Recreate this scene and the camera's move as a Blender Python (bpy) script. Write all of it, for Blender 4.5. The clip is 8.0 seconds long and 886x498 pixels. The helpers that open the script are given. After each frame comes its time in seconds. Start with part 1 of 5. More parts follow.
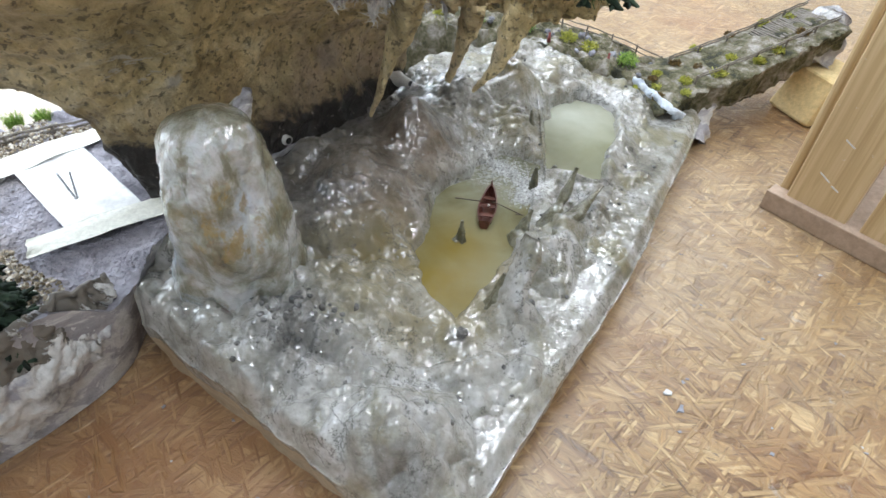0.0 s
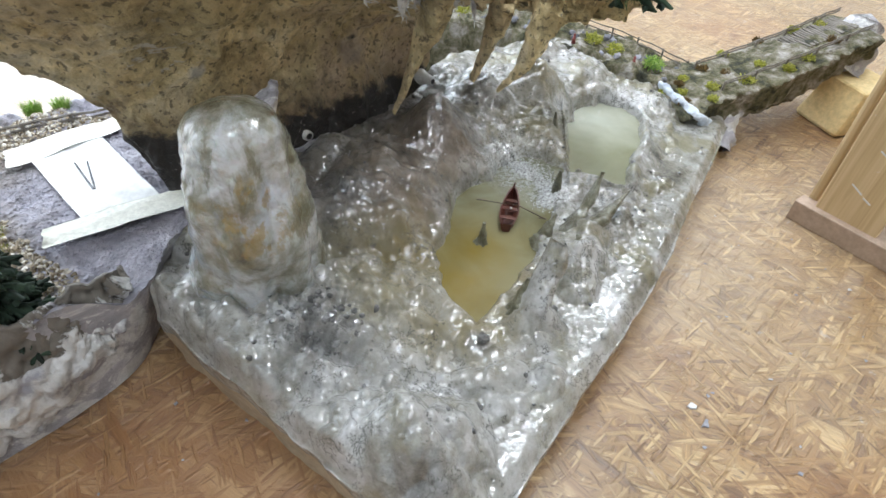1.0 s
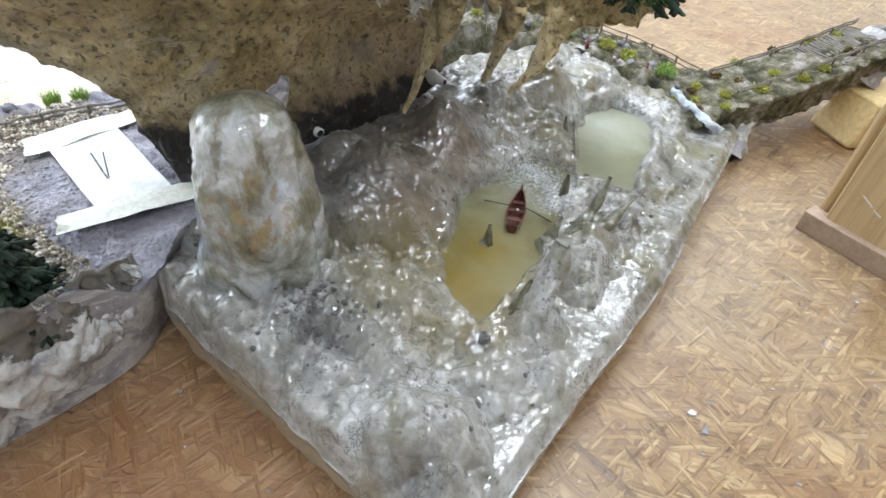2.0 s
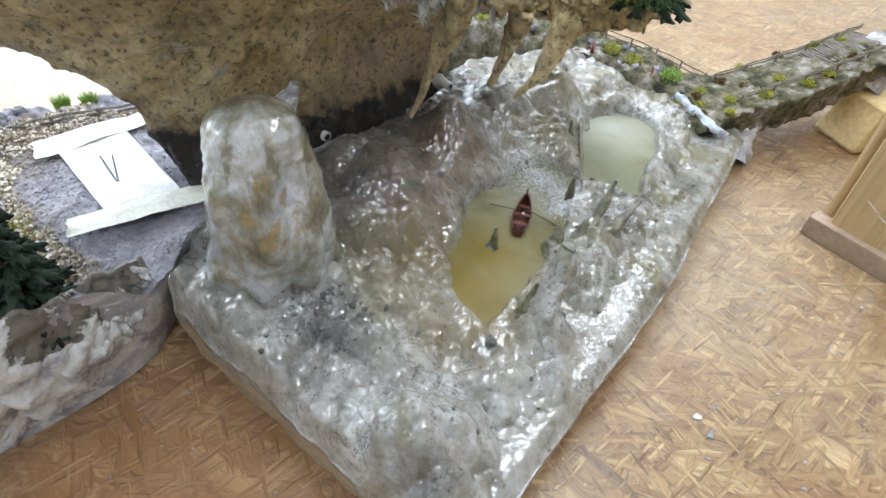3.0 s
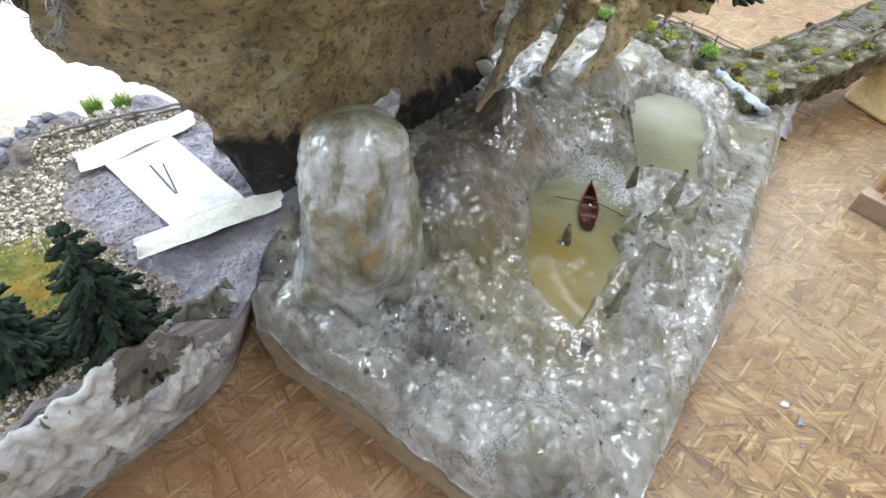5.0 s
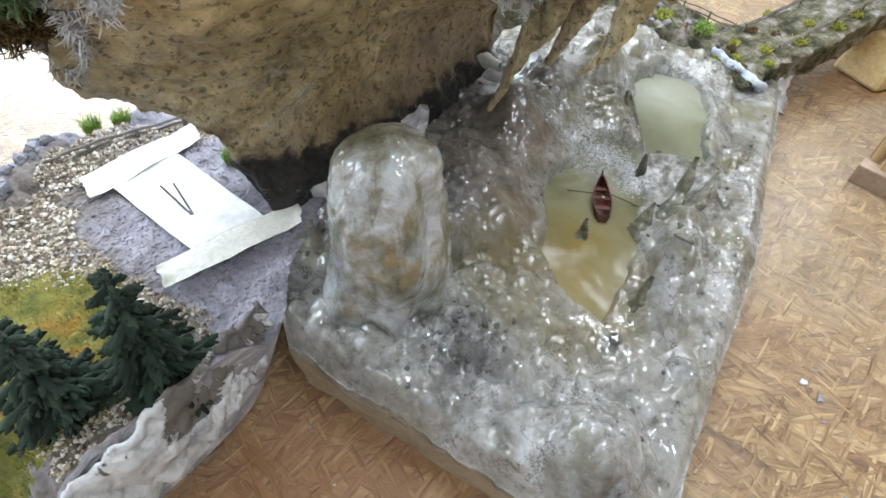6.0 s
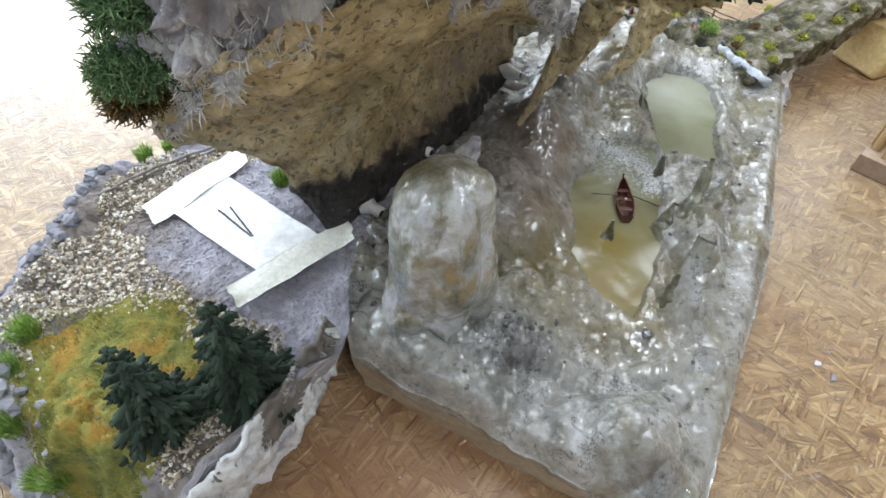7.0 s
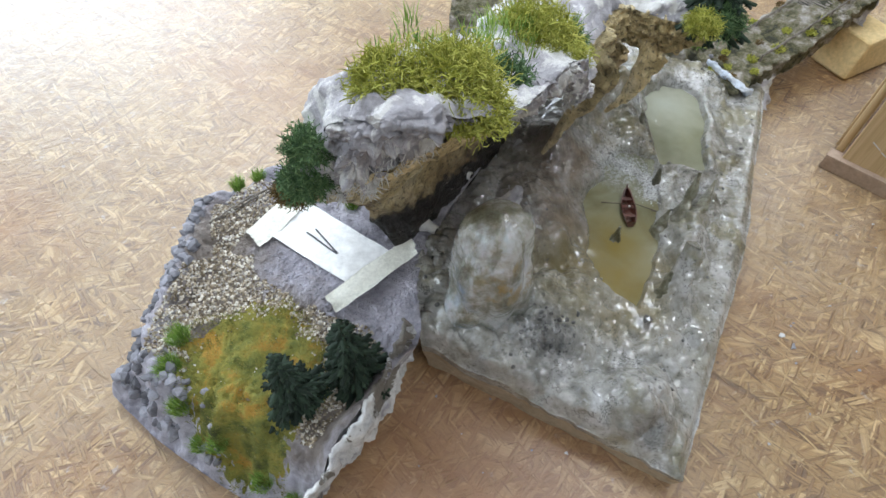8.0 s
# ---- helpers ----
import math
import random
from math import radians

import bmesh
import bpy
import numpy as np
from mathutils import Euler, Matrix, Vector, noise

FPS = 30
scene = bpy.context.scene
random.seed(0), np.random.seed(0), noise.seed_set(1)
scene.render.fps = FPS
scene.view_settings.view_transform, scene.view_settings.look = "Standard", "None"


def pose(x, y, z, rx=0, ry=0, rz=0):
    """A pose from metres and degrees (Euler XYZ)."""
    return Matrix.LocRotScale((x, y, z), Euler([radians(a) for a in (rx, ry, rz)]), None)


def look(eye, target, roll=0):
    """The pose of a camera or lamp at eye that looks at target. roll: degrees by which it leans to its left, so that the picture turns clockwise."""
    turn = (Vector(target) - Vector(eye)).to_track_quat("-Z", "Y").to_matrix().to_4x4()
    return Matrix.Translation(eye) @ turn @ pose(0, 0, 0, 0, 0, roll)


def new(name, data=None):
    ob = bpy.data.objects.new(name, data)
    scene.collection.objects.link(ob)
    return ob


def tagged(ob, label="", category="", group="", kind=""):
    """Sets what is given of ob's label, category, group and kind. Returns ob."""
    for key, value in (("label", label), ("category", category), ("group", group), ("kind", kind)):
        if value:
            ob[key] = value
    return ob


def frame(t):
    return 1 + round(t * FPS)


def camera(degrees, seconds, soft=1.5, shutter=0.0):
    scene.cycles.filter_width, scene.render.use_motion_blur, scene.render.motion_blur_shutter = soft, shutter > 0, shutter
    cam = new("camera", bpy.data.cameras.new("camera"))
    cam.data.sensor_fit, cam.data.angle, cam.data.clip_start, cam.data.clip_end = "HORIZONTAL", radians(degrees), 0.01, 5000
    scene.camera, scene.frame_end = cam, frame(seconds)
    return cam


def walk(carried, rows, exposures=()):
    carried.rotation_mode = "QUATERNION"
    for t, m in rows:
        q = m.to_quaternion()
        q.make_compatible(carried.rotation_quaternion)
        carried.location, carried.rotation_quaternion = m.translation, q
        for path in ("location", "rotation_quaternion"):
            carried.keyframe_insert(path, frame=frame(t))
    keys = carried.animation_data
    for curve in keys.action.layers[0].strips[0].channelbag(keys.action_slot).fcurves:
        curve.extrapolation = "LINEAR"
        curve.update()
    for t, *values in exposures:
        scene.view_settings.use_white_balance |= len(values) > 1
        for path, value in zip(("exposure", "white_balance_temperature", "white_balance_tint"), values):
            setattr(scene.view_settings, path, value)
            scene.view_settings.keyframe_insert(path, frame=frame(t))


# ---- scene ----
cam = camera(75.4, 8.0)
PATH = [
    (0, (0.054, 0.066, 0.346), (-0.004, 1.512, -1.034), 1.0),
    (0.5, (0.051, 0.074, 0.34), (-0.01, 1.519, -1.04), 1.5),
    (1, (0.043, 0.073, 0.34), (-0.038, 1.519, -1.04), 2.1),
    (1.5, (0.049, 0.071, 0.34), (-0.059, 1.517, -1.038), 2.6),
    (3, (0.045, 0.068, 0.343), (-0.085, 1.52, -1.027), 2.8),
    (3.5, (0.039, 0.068, 0.341), (-0.086, 1.522, -1.027), 2.5),
    (4, (0.013, 0.072, 0.34), (-0.091, 1.51, -1.045), 2.4),
    (4.5, (0.0, 0.082, 0.344), (-0.077, 1.497, -1.067), 2.6),
    (4.7, (-0.014, 0.083, 0.345), (-0.072, 1.487, -1.078), 2.8),
    (5.8, (-0.057, 0.099, 0.362), (-0.015, 1.425, -1.135), 2.3),
    (6, (-0.062, 0.101, 0.363), (-0.015, 1.417, -1.141), 1.7),
    (6.5, (-0.075, 0.104, 0.371), (-0.013, 1.401, -1.151), 0.8),
    (7, (-0.096, 0.096, 0.4), (-0.035, 1.365, -1.145), -0.3),
    (7.5, (-0.11, 0.084, 0.446), (-0.057, 1.312, -1.132), -1.2),
    (8, (-0.136, 0.065, 0.519), (-0.088, 1.215, -1.117), -2.6),
]
EXPOSURES = [(0, -0.38), (4.5, -0.36), (6.5, -0.47), (7.5, -0.72), (8, -0.87)]
walk(cam, [(t, look(eye, target, roll)) for t, eye, target, roll in PATH], EXPOSURES)

# ---- light ----
world = bpy.data.worlds.new("daylight")
scene.world = world
world.use_nodes = True
sky = world.node_tree.nodes.new("ShaderNodeTexSky")
sky.sky_type, sky.sun_disc = "NISHITA", False
sky.sun_elevation, sky.sun_rotation = radians(35), radians(-40)
world.node_tree.links.new(sky.outputs[0], world.node_tree.nodes["Background"].inputs[0])
world.node_tree.nodes["Background"].inputs[1].default_value = 0.1


def area_lamp(name, at, target, width, height, watts, colour):
    data = bpy.data.lights.new(name, "AREA")
    data.shape, data.size, data.size_y, data.energy, data.color = "RECTANGLE", width, height, watts, colour
    ob = new(name, data)
    ob.matrix_world = look(at, target)
    return ob


WINDOWS = [(-1.9, 2.0, 120)]          # middle, width and daylight of each, in the wall ahead
WALL_Y, SILL, HEAD, CEIL, FLOOR = 3.2, 0.35, 1.75, 1.95, -0.75
for wx, ww, watts in WINDOWS:
    area_lamp("window_daylight", (wx, WALL_Y - 0.02, (SILL + HEAD) / 2), (wx * 0.6, 0.6, 0.2), ww - 0.1, HEAD - SILL - 0.1, watts, (0.77, 0.885, 1.0))
SIDE_Y, SIDE_W = 0.45, 1.9          # middle and width of the unseen window added in the west wall as fill
area_lamp("side_window_daylight", (-2.98, SIDE_Y, (SILL + HEAD) / 2), (0, 0.45, 0.2), SIDE_W - 0.1, HEAD - SILL - 0.1, 88, (0.77, 0.885, 1.0))
TUBES = [(0.66, 2.22, 38), (-0.18, 1.15, 0), (0.40, 0.75, 0), (1.9, 1.9, 0), (-1.0, 1.9, 0), (0.4, -0.9, 0)]   # place and turn of each batten; some are added for fill and glints
for lx, ly, turn in TUBES:
    area_lamp("ceiling_tube", (lx, ly, CEIL - 0.085), (lx, ly, 0), 0.16, 1.2, 24, (0.85, 0.94, 1.03)).matrix_world = pose(lx, ly, CEIL - 0.085, 0, 0, turn)

# ---- noise on arrays ----


def value_noise(p, seed=0):
    """Smooth noise in -1..1 at the points p (n, 3)."""
    p = np.asarray(p, float)
    i = np.floor(p).astype(np.int64)
    f = p - i
    f = f * f * (3 - 2 * f)
    out = np.zeros(len(p))
    for dx in (0, 1):
        for dy in (0, 1):
            for dz in (0, 1):
                h = ((i[:, 0] + dx) * 374761393 + (i[:, 1] + dy) * 668265263 + (i[:, 2] + dz) * 2147483647 + seed * 1274126177) & 0xFFFFFFFF
                h = ((h ^ (h >> 13)) * 1274126177) & 0xFFFFFFFF
                h = ((h ^ (h >> 16)) & 0xFFFF) / 32767.5 - 1
                w = (f[:, 0] if dx else 1 - f[:, 0]) * (f[:, 1] if dy else 1 - f[:, 1]) * (f[:, 2] if dz else 1 - f[:, 2])
                out += w * h
    return out


def fbm(p, size, octaves=4, seed=0, ridged=False):
    p = np.asarray(p, float) / size
    out, amp = 0, 1.0
    for k in range(octaves):
        n = value_noise(p * 2 ** k + 17.3 * k, seed + k)
        out = out + amp * ((1 - 2 * np.abs(n)) if ridged else n)
        amp *= 0.5
    return out


def worley(p, size, seed=0):
    """Distance to the nearest of scattered points, in cells: rounded lumps between sharp creases."""
    p = np.asarray(p, float) / size
    i = np.floor(p).astype(np.int64)
    best = np.full(len(p), 9.0)
    flat = np.ptp(p[:, 2]) < 1e-9
    for dx in (-1, 0, 1):
        for dy in (-1, 0, 1):
            for dz in ((0,) if flat else (-1, 0, 1)):
                c = i + (dx, dy, dz)
                h = (c[:, 0] * 374761393 + c[:, 1] * 668265263 + c[:, 2] * 2147483647 + seed * 1274126177) & 0xFFFFFFFF
                o = []
                for k in range(3):
                    h = ((h ^ (h >> 13)) * 1274126177 + 97) & 0xFFFFFFFF
                    h = h ^ (h >> 16)
                    o.append((h & 0xFFFF) / 65536.0)
                q = c + np.stack(o, -1)
                if flat:
                    q[:, 2] = p[:, 2]
                best = np.minimum(best, np.linalg.norm(p - q, axis=1))
    return best


def lumps(p, size, seed=0):
    """Crumpled lumps, about -0.5 to 0.5, their creases bent by noise."""
    w = np.column_stack([fbm(p, size * 1.5, 2, seed + k) for k in (1, 2, 3)]) * size * 0.35
    if np.ptp(p[:, 2]) < 1e-9:
        w[:, 2] = 0
    return 0.45 - 1.15 * worley(p + w, size, seed) ** 2


def step(a, b, v):
    t = np.clip((v - a) / (b - a), 0, 1)
    return t * t * (3 - 2 * t)


def along(points, s):
    """Smooth line through the points, at s in 0..1 (array)."""
    pts = np.array(points, float)
    n = len(pts) - 1
    s = np.clip(np.asarray(s, float), 0, 1) * n
    i = np.minimum(s.astype(int), n - 1)
    f = (s - i)[..., None]
    g = lambda k: pts[np.clip(k, 0, n)]
    a, b, c, d = g(i - 1), g(i), g(i + 1), g(i + 2)
    return 0.5 * (2 * b + (c - a) * f + (2 * a - 5 * b + 4 * c - d) * f ** 2 + (3 * b - a - 3 * c + d) * f ** 3)


def line_distance(xy, points):
    pts, best = np.array(points, float), np.full(len(xy), 9.0)
    for a, b in zip(pts[:-1], pts[1:]):
        ab = b - a
        t = np.clip(((xy - a) @ ab) / (ab @ ab), 0, 1)
        best = np.minimum(best, np.linalg.norm(xy - a - t[:, None] * ab, axis=1))
    return best


def in_patch(xy, poly):
    x, y, ok = xy[:, 0], xy[:, 1], np.zeros(len(xy), bool)
    for (ax, ay), (bx, by) in zip(poly, poly[1:] + poly[:1]):
        ok ^= ((ay > y) != (by > y)) & (x < (bx - ax) * (y - ay) / (by - ay + 1e-12) + ax)
    return ok


def coons(bottom, right, top, left, nu, nv):
    """A patch (nu, nv, 2) between four lines: bottom and top run with u, left and right with v."""
    u, v = np.linspace(0, 1, nu), np.linspace(0, 1, nv)
    b, t, l, r = along(bottom, u)[:, None], along(top, u)[:, None], along(left, v)[None], along(right, v)[None]
    U, V = u[:, None, None], v[None, :, None]
    c = (1 - U) * (1 - V) * b[0, 0] + U * (1 - V) * b[-1, 0] + (1 - U) * V * t[0, 0] + U * V * t[-1, 0]
    return (1 - V) * b + V * t + (1 - U) * l + U * r - c


# ---- materials ----


class Nodes:
    """Short ways to write a node material."""

    def __init__(self, name, **values):
        self.mat = bpy.data.materials.new(name)
        self.mat.use_nodes = True
        self.nt = self.mat.node_tree
        self.bsdf = self.nt.nodes["Principled BSDF"]
        self.pos = self.node("ShaderNodeNewGeometry").outputs["Position"]
        for key, v in values.items():
            self.set(key.replace("_", " "), v)

    def node(self, kind, **inputs):
        n = self.nt.nodes.new(kind)
        for key, v in inputs.items():
            self.feed(n.inputs[key], v)
        return n

    def feed(self, socket, v):
        if isinstance(v, bpy.types.NodeSocket):
            self.nt.links.new(v, socket)
        elif socket.type == "RGBA" and len(v) == 3:
            socket.default_value = (*v, 1)
        else:
            socket.default_value = v

    def set(self, key, v):
        self.feed(self.bsdf.inputs[key], v)

    def place(self, scale, turn=0.0, source=None):
        a = self.node("ShaderNodeMapping", Vector=source or self.pos)
        a.inputs["Rotation"].default_value = (0, 0, radians(turn))
        n = self.node("ShaderNodeMapping", Vector=a.outputs[0])
        n.inputs["Scale"].default_value = scale if isinstance(scale, tuple) else (scale,) * 3
        return n.outputs[0]

    def noise(self, size, detail=4.0, rough=0.55, warp=0.0, at=None):
        n = self.node("ShaderNodeTexNoise", Vector=at or self.pos, Scale=1.0 / size, Detail=detail, Roughness=rough, Distortion=warp)
        return n.outputs[0]

    def cells(self, size, at=None, feature="F1", out="Distance", rand=1.0):
        n = self.node("ShaderNodeTexVoronoi", Vector=at or self.pos, Scale=1.0 / size, Randomness=rand)
        n.feature = feature
        return n.outputs[out]

    def ramp(self, v, *stops):
        n = self.node("ShaderNodeValToRGB", Fac=v)
        e = n.color_ramp.elements
        while len(e) < len(stops):
            e.new(0.5)
        for el, (p, c) in zip(e, stops):
            el.position = p
            el.color = (c, c, c, 1) if isinstance(c, (int, float)) else (*c, 1)
        return n.outputs[0]

    def mix(self, fac, a, b, how="MIX"):
        n = self.nt.nodes.new("ShaderNodeMix")
        n.data_type, n.blend_type = "RGBA", how
        self.feed(n.inputs[0], fac)
        self.feed(n.inputs[6], a)
        self.feed(n.inputs[7], b)
        return n.outputs[2]

    def math(self, op, a, b=0.0, c=0.0):
        n = self.nt.nodes.new("ShaderNodeMath")
        n.operation = op
        for s, v in zip(n.inputs, (a, b, c)):
            self.feed(s, v)
        return n.outputs[0]

    def spot(self, centre, radius, soft=0.4, ragged=0.35, grain=0.02):
        """1 inside a ragged round patch at a place, 0 outside."""
        n = self.nt.nodes.new("ShaderNodeVectorMath")
        n.operation = "DISTANCE"
        self.feed(n.inputs[0], self.pos)
        n.inputs[1].default_value = centre
        d = self.math("ADD", n.outputs["Value"], self.math("MULTIPLY", self.math("SUBTRACT", self.noise(grain, 5), 0.5), radius * ragged * 4))
        return self.ramp(self.math("DIVIDE", d, radius * 2), (0.5 - soft / 2, 1.0), (0.5 + soft / 2, 0.0))

    def bump(self, height, far, strength=1.0, after=None):
        n = self.node("ShaderNodeBump", Height=height, Strength=strength, Distance=far)
        if after:
            self.feed(n.inputs["Normal"], after)
        self.set("Normal", n.outputs[0])
        return n.outputs[0]


def osb_material():
    m = Nodes("oriented_strand_board")
    wob = m.mix(0.003, m.pos, m.node("ShaderNodeTexNoise", Vector=m.pos, Scale=35.0, Detail=3.0).outputs["Color"], "ADD")
    colour, height = None, None
    # strands: turn, length, width, share left bare
    for turn, lx, ly, cut in [(28, 0.07, 0.018, 0), (72, 0.055, 0.011, 0.36), (-23, 0.065, 0.009, 0.42), (108, 0.05, 0.008, 0.50), (12, 0.055, 0.006, 0.52), (-52, 0.045, 0.005, 0.58), (41, 0.06, 0.008, 0.58), (-8, 0.04, 0.004, 0.60), (133, 0.026, 0.003, 0.62), (58, 0.022, 0.0025, 0.66)]:
        at = m.place((1 / lx, 1 / ly, 1 / ly), turn, wob)
        rnd = m.node("ShaderNodeTexVoronoi", Vector=at, Scale=1.0)
        pick = m.node("ShaderNodeSeparateColor", Color=rnd.outputs["Color"])
        tone = m.ramp(pick.outputs[0], (0.0, (0.13, 0.060, 0.022)), (0.14, (0.238, 0.130, 0.050)), (0.45, (0.302, 0.180, 0.074)), (0.8, (0.370, 0.237, 0.104)), (1.0, (0.54, 0.385, 0.202)))
        fibre = m.noise(1.0, 7, 0.72, 0.35, m.place((11, 420, 420), turn, wob))
        tone = m.mix(0.88, tone, m.ramp(fibre, (0.34, (0.24, 0.16, 0.10)), (0.43, (0.82, 0.78, 0.72)), (0.55, (1.06, 1.05, 1.02)), (0.66, (1.45, 1.45, 1.42))), "MULTIPLY")
        slit = m.ramp(m.noise(1.0, 4, 0.6, 0.2, m.place((30, 300, 300), turn + 4, wob)), (0.31, 1.0), (0.35, 0.0))
        tone = m.mix(m.math("MULTIPLY", slit, 0.7), tone, (0.085, 0.045, 0.022))
        h = m.math("MULTIPLY_ADD", pick.outputs[2], 0.7, m.math("MULTIPLY", fibre, 0.6))
        if colour is None:
            colour, height = tone, h
        else:
            mask = m.ramp(pick.outputs[1], (cut, 0.0), (cut + 0.02, 1.0))
            mask = m.math("MULTIPLY", mask, m.ramp(m.math("ADD", rnd.outputs["Distance"], m.math("MULTIPLY", fibre, 0.22)), (0.50, 1.0), (0.66, 0.0)))
            colour, height = m.mix(mask, colour, tone), m.mix(mask, height, h)
    dark = m.ramp(m.noise(0.010, 7, 0.66, 1.2, m.place((1, 2.4, 1), 25)), (0.32, 1.0), (0.375, 0.0))
    colour = m.mix(m.math("MULTIPLY", dark, 0.8), colour, (0.055, 0.024, 0.010))
    gouge = m.ramp(m.noise(1.0, 4, 0.6, 0.3, m.place((26, 330, 330), -31, wob)), (0.27, 1.0), (0.30, 0.0))
    colour = m.mix(m.math("MULTIPLY", gouge, 0.7), colour, (0.06, 0.026, 0.012))
    plaster = m.ramp(m.noise(0.022, 8, 0.68, 0.4), (0.64, 0.0), (0.68, 1.0))
    colour = m.mix(m.math("MULTIPLY", plaster, 0.6), colour, (0.40, 0.375, 0.37))
    flake = m.ramp(m.noise(0.007, 6, 0.7, 0.6, m.place((0.6, 2.2, 1), -35)), (0.62, 0.0), (0.67, 1.0))
    colour = m.mix(m.math("MULTIPLY", flake, 0.7), colour, (0.60, 0.46, 0.27))
    smear = m.ramp(m.noise(0.18, 5, 0.6, 0.5), (0.42, 0.0), (0.66, 1.0))
    colour = m.mix(m.math("MULTIPLY", smear, 0.25), colour, (0.44, 0.33, 0.21))
    # pale glare of windows and lamps on the board, put into its colour
    glare = m.math("MULTIPLY", m.math("MAXIMUM", m.spot((0.255, 0.43, 0), 0.10, 0.9), m.spot((-0.75, 1.0, 0), 0.55, 0.8)), m.ramp(m.noise(0.012, 7, 0.7, 0.3, m.place((0.5, 1.6, 1), 30)), (0.36, 0.25), (0.6, 1.0)))
    colour = m.mix(m.math("MULTIPLY", glare, 0.4), colour, (0.52, 0.42, 0.32))
    # orange wood at random, plus the front nook's shade painted as an amber spot
    amber = m.math("MAXIMUM", m.math("MULTIPLY", m.ramp(m.noise(0.30, 3), (0.50, 0.0), (0.68, 1.0)), 0.6), m.spot((-0.12, 0.16, 0), 0.14, 0.6, 0.25, 0.06))
    colour = m.mix(m.math("MULTIPLY", amber, 0.55), colour, (0.32, 0.125, 0.040))
    m.set("Base Color", colour)
    m.set("Roughness", m.ramp(m.noise(0.03, 6), (0.3, 0.30), (0.7, 0.52)))
    m.set("Specular IOR Level", 0.9)
    m.set("Coat Weight", 0.6)
    m.set("Coat Roughness", 0.33)
    m.bump(height, 0.0024, 1.0)
    return m.mat


def wet_rock_material():
    """Painted plaster rock under a thick clear coat."""
    m = Nodes("wet_painted_rock", Roughness=0.35, Coat_Weight=1.0, Coat_Roughness=0.012, Coat_IOR=1.75)
    col = m.ramp(m.noise(0.030, 10, 0.66, 0.25), (0.33, (0.045, 0.040, 0.028)), (0.41, (0.17, 0.158, 0.122)), (0.48, (0.31, 0.298, 0.258)), (0.56, (0.44, 0.432, 0.415)), (0.64, (0.66, 0.655, 0.665)))
    gritty = m.math("MULTIPLY", m.ramp(m.noise(0.05, 4, 0.6, 0.4), (0.45, 0.0), (0.53, 1.0)), m.ramp(m.noise(0.006, 8, 0.74, 0.2), (0.40, 1.0), (0.45, 0.0)))
    col = m.mix(m.math("MULTIPLY", gritty, 0.8), col, (0.075, 0.07, 0.058))
    olive = m.ramp(m.noise(0.042, 7, 0.62, 0.3), (0.52, 0.0), (0.60, 1.0))
    col = m.mix(m.math("MULTIPLY", olive, 0.6), col, (0.225, 0.200, 0.085))
    white = m.ramp(m.noise(0.022, 6, 0.6, 0.5), (0.56, 0.0), (0.66, 1.0))
    white = m.math("MULTIPLY", m.math("ADD", m.math("MULTIPLY", white, 0.5), 0.5), m.math("MAXIMUM", m.math("MAXIMUM", m.spot((0.08, 0.25, 0.05), 0.10, 0.7), m.spot((-0.05, 0.245, 0.06), 0.09, 0.7)), m.spot((-0.125, 0.315, 0.07), 0.050, 0.5)))
    col = m.mix(m.math("MULTIPLY", white, 0.85), col, m.ramp(m.noise(0.014, 7, 0.66), (0.36, (0.33, 0.315, 0.27)), (0.5, (0.58, 0.575, 0.56)), (0.64, (0.78, 0.78, 0.79))))
    wet = m.math("MAXIMUM", m.spot((-0.045, 0.362, 0.055), 0.024, 0.6), m.spot((-0.008, 0.366, 0.052), 0.022, 0.6))
    col = m.mix(m.math("MULTIPLY", wet, 0.8), col, m.ramp(m.noise(0.012, 6, 0.65), (0.35, (0.05, 0.045, 0.02)), (0.65, (0.19, 0.165, 0.075))))
    grey = m.math("MAXIMUM", m.spot((-0.02, 0.52, 0.08), 0.07, 0.5), m.spot((-0.09, 0.42, 0.08), 0.05, 0.5))
    col = m.mix(m.math("MULTIPLY", grey, 0.8), col, m.ramp(m.noise(0.02, 7, 0.65), (0.3, (0.09, 0.083, 0.082)), (0.7, (0.28, 0.262, 0.268))))
    # brownish mound, its colour darkened further for the roof's shadow
    brown = m.math("MAXIMUM", m.spot((-0.015, 0.415, 0.065), 0.050, 0.5), m.spot((0.015, 0.475, 0.08), 0.036, 0.5))
    col = m.mix(m.math("MULTIPLY", brown, 0.88), col, m.ramp(m.noise(0.02, 7, 0.65), (0.34, (0.07, 0.05, 0.036)), (0.52, (0.20, 0.15, 0.115)), (0.70, (0.36, 0.30, 0.27))))
    ochre = m.math("MAXIMUM", m.spot((0.0, 0.36, 0.05), 0.035, 0.6), m.spot((0.022, 0.30, 0.055), 0.022, 0.6))
    for at, r in (((0.105, 0.52, 0.045), 0.02), ((0.052, 0.312, 0.045), 0.028), ((0.088, 0.352, 0.045), 0.018), ((0.100, 0.590, 0.085), 0.020), ((0.130, 0.520, 0.045), 0.016), ((-0.01, 0.325, 0.06), 0.026)):
        ochre = m.math("MAXIMUM", ochre, m.spot(at, r, 0.7))
    col = m.mix(m.math("MULTIPLY", ochre, 0.65), col, (0.25, 0.19, 0.06))
    black = m.math("MAXIMUM", m.spot((-0.042, 0.278, 0.065), 0.026, 0.5, 0.5, 0.012), m.spot((0.055, 0.295, 0.05), 0.008, 0.5))
    black = m.math("MAXIMUM", black, m.spot((0.03, 0.195, 0.06), 0.016, 0.5, 0.5, 0.01))
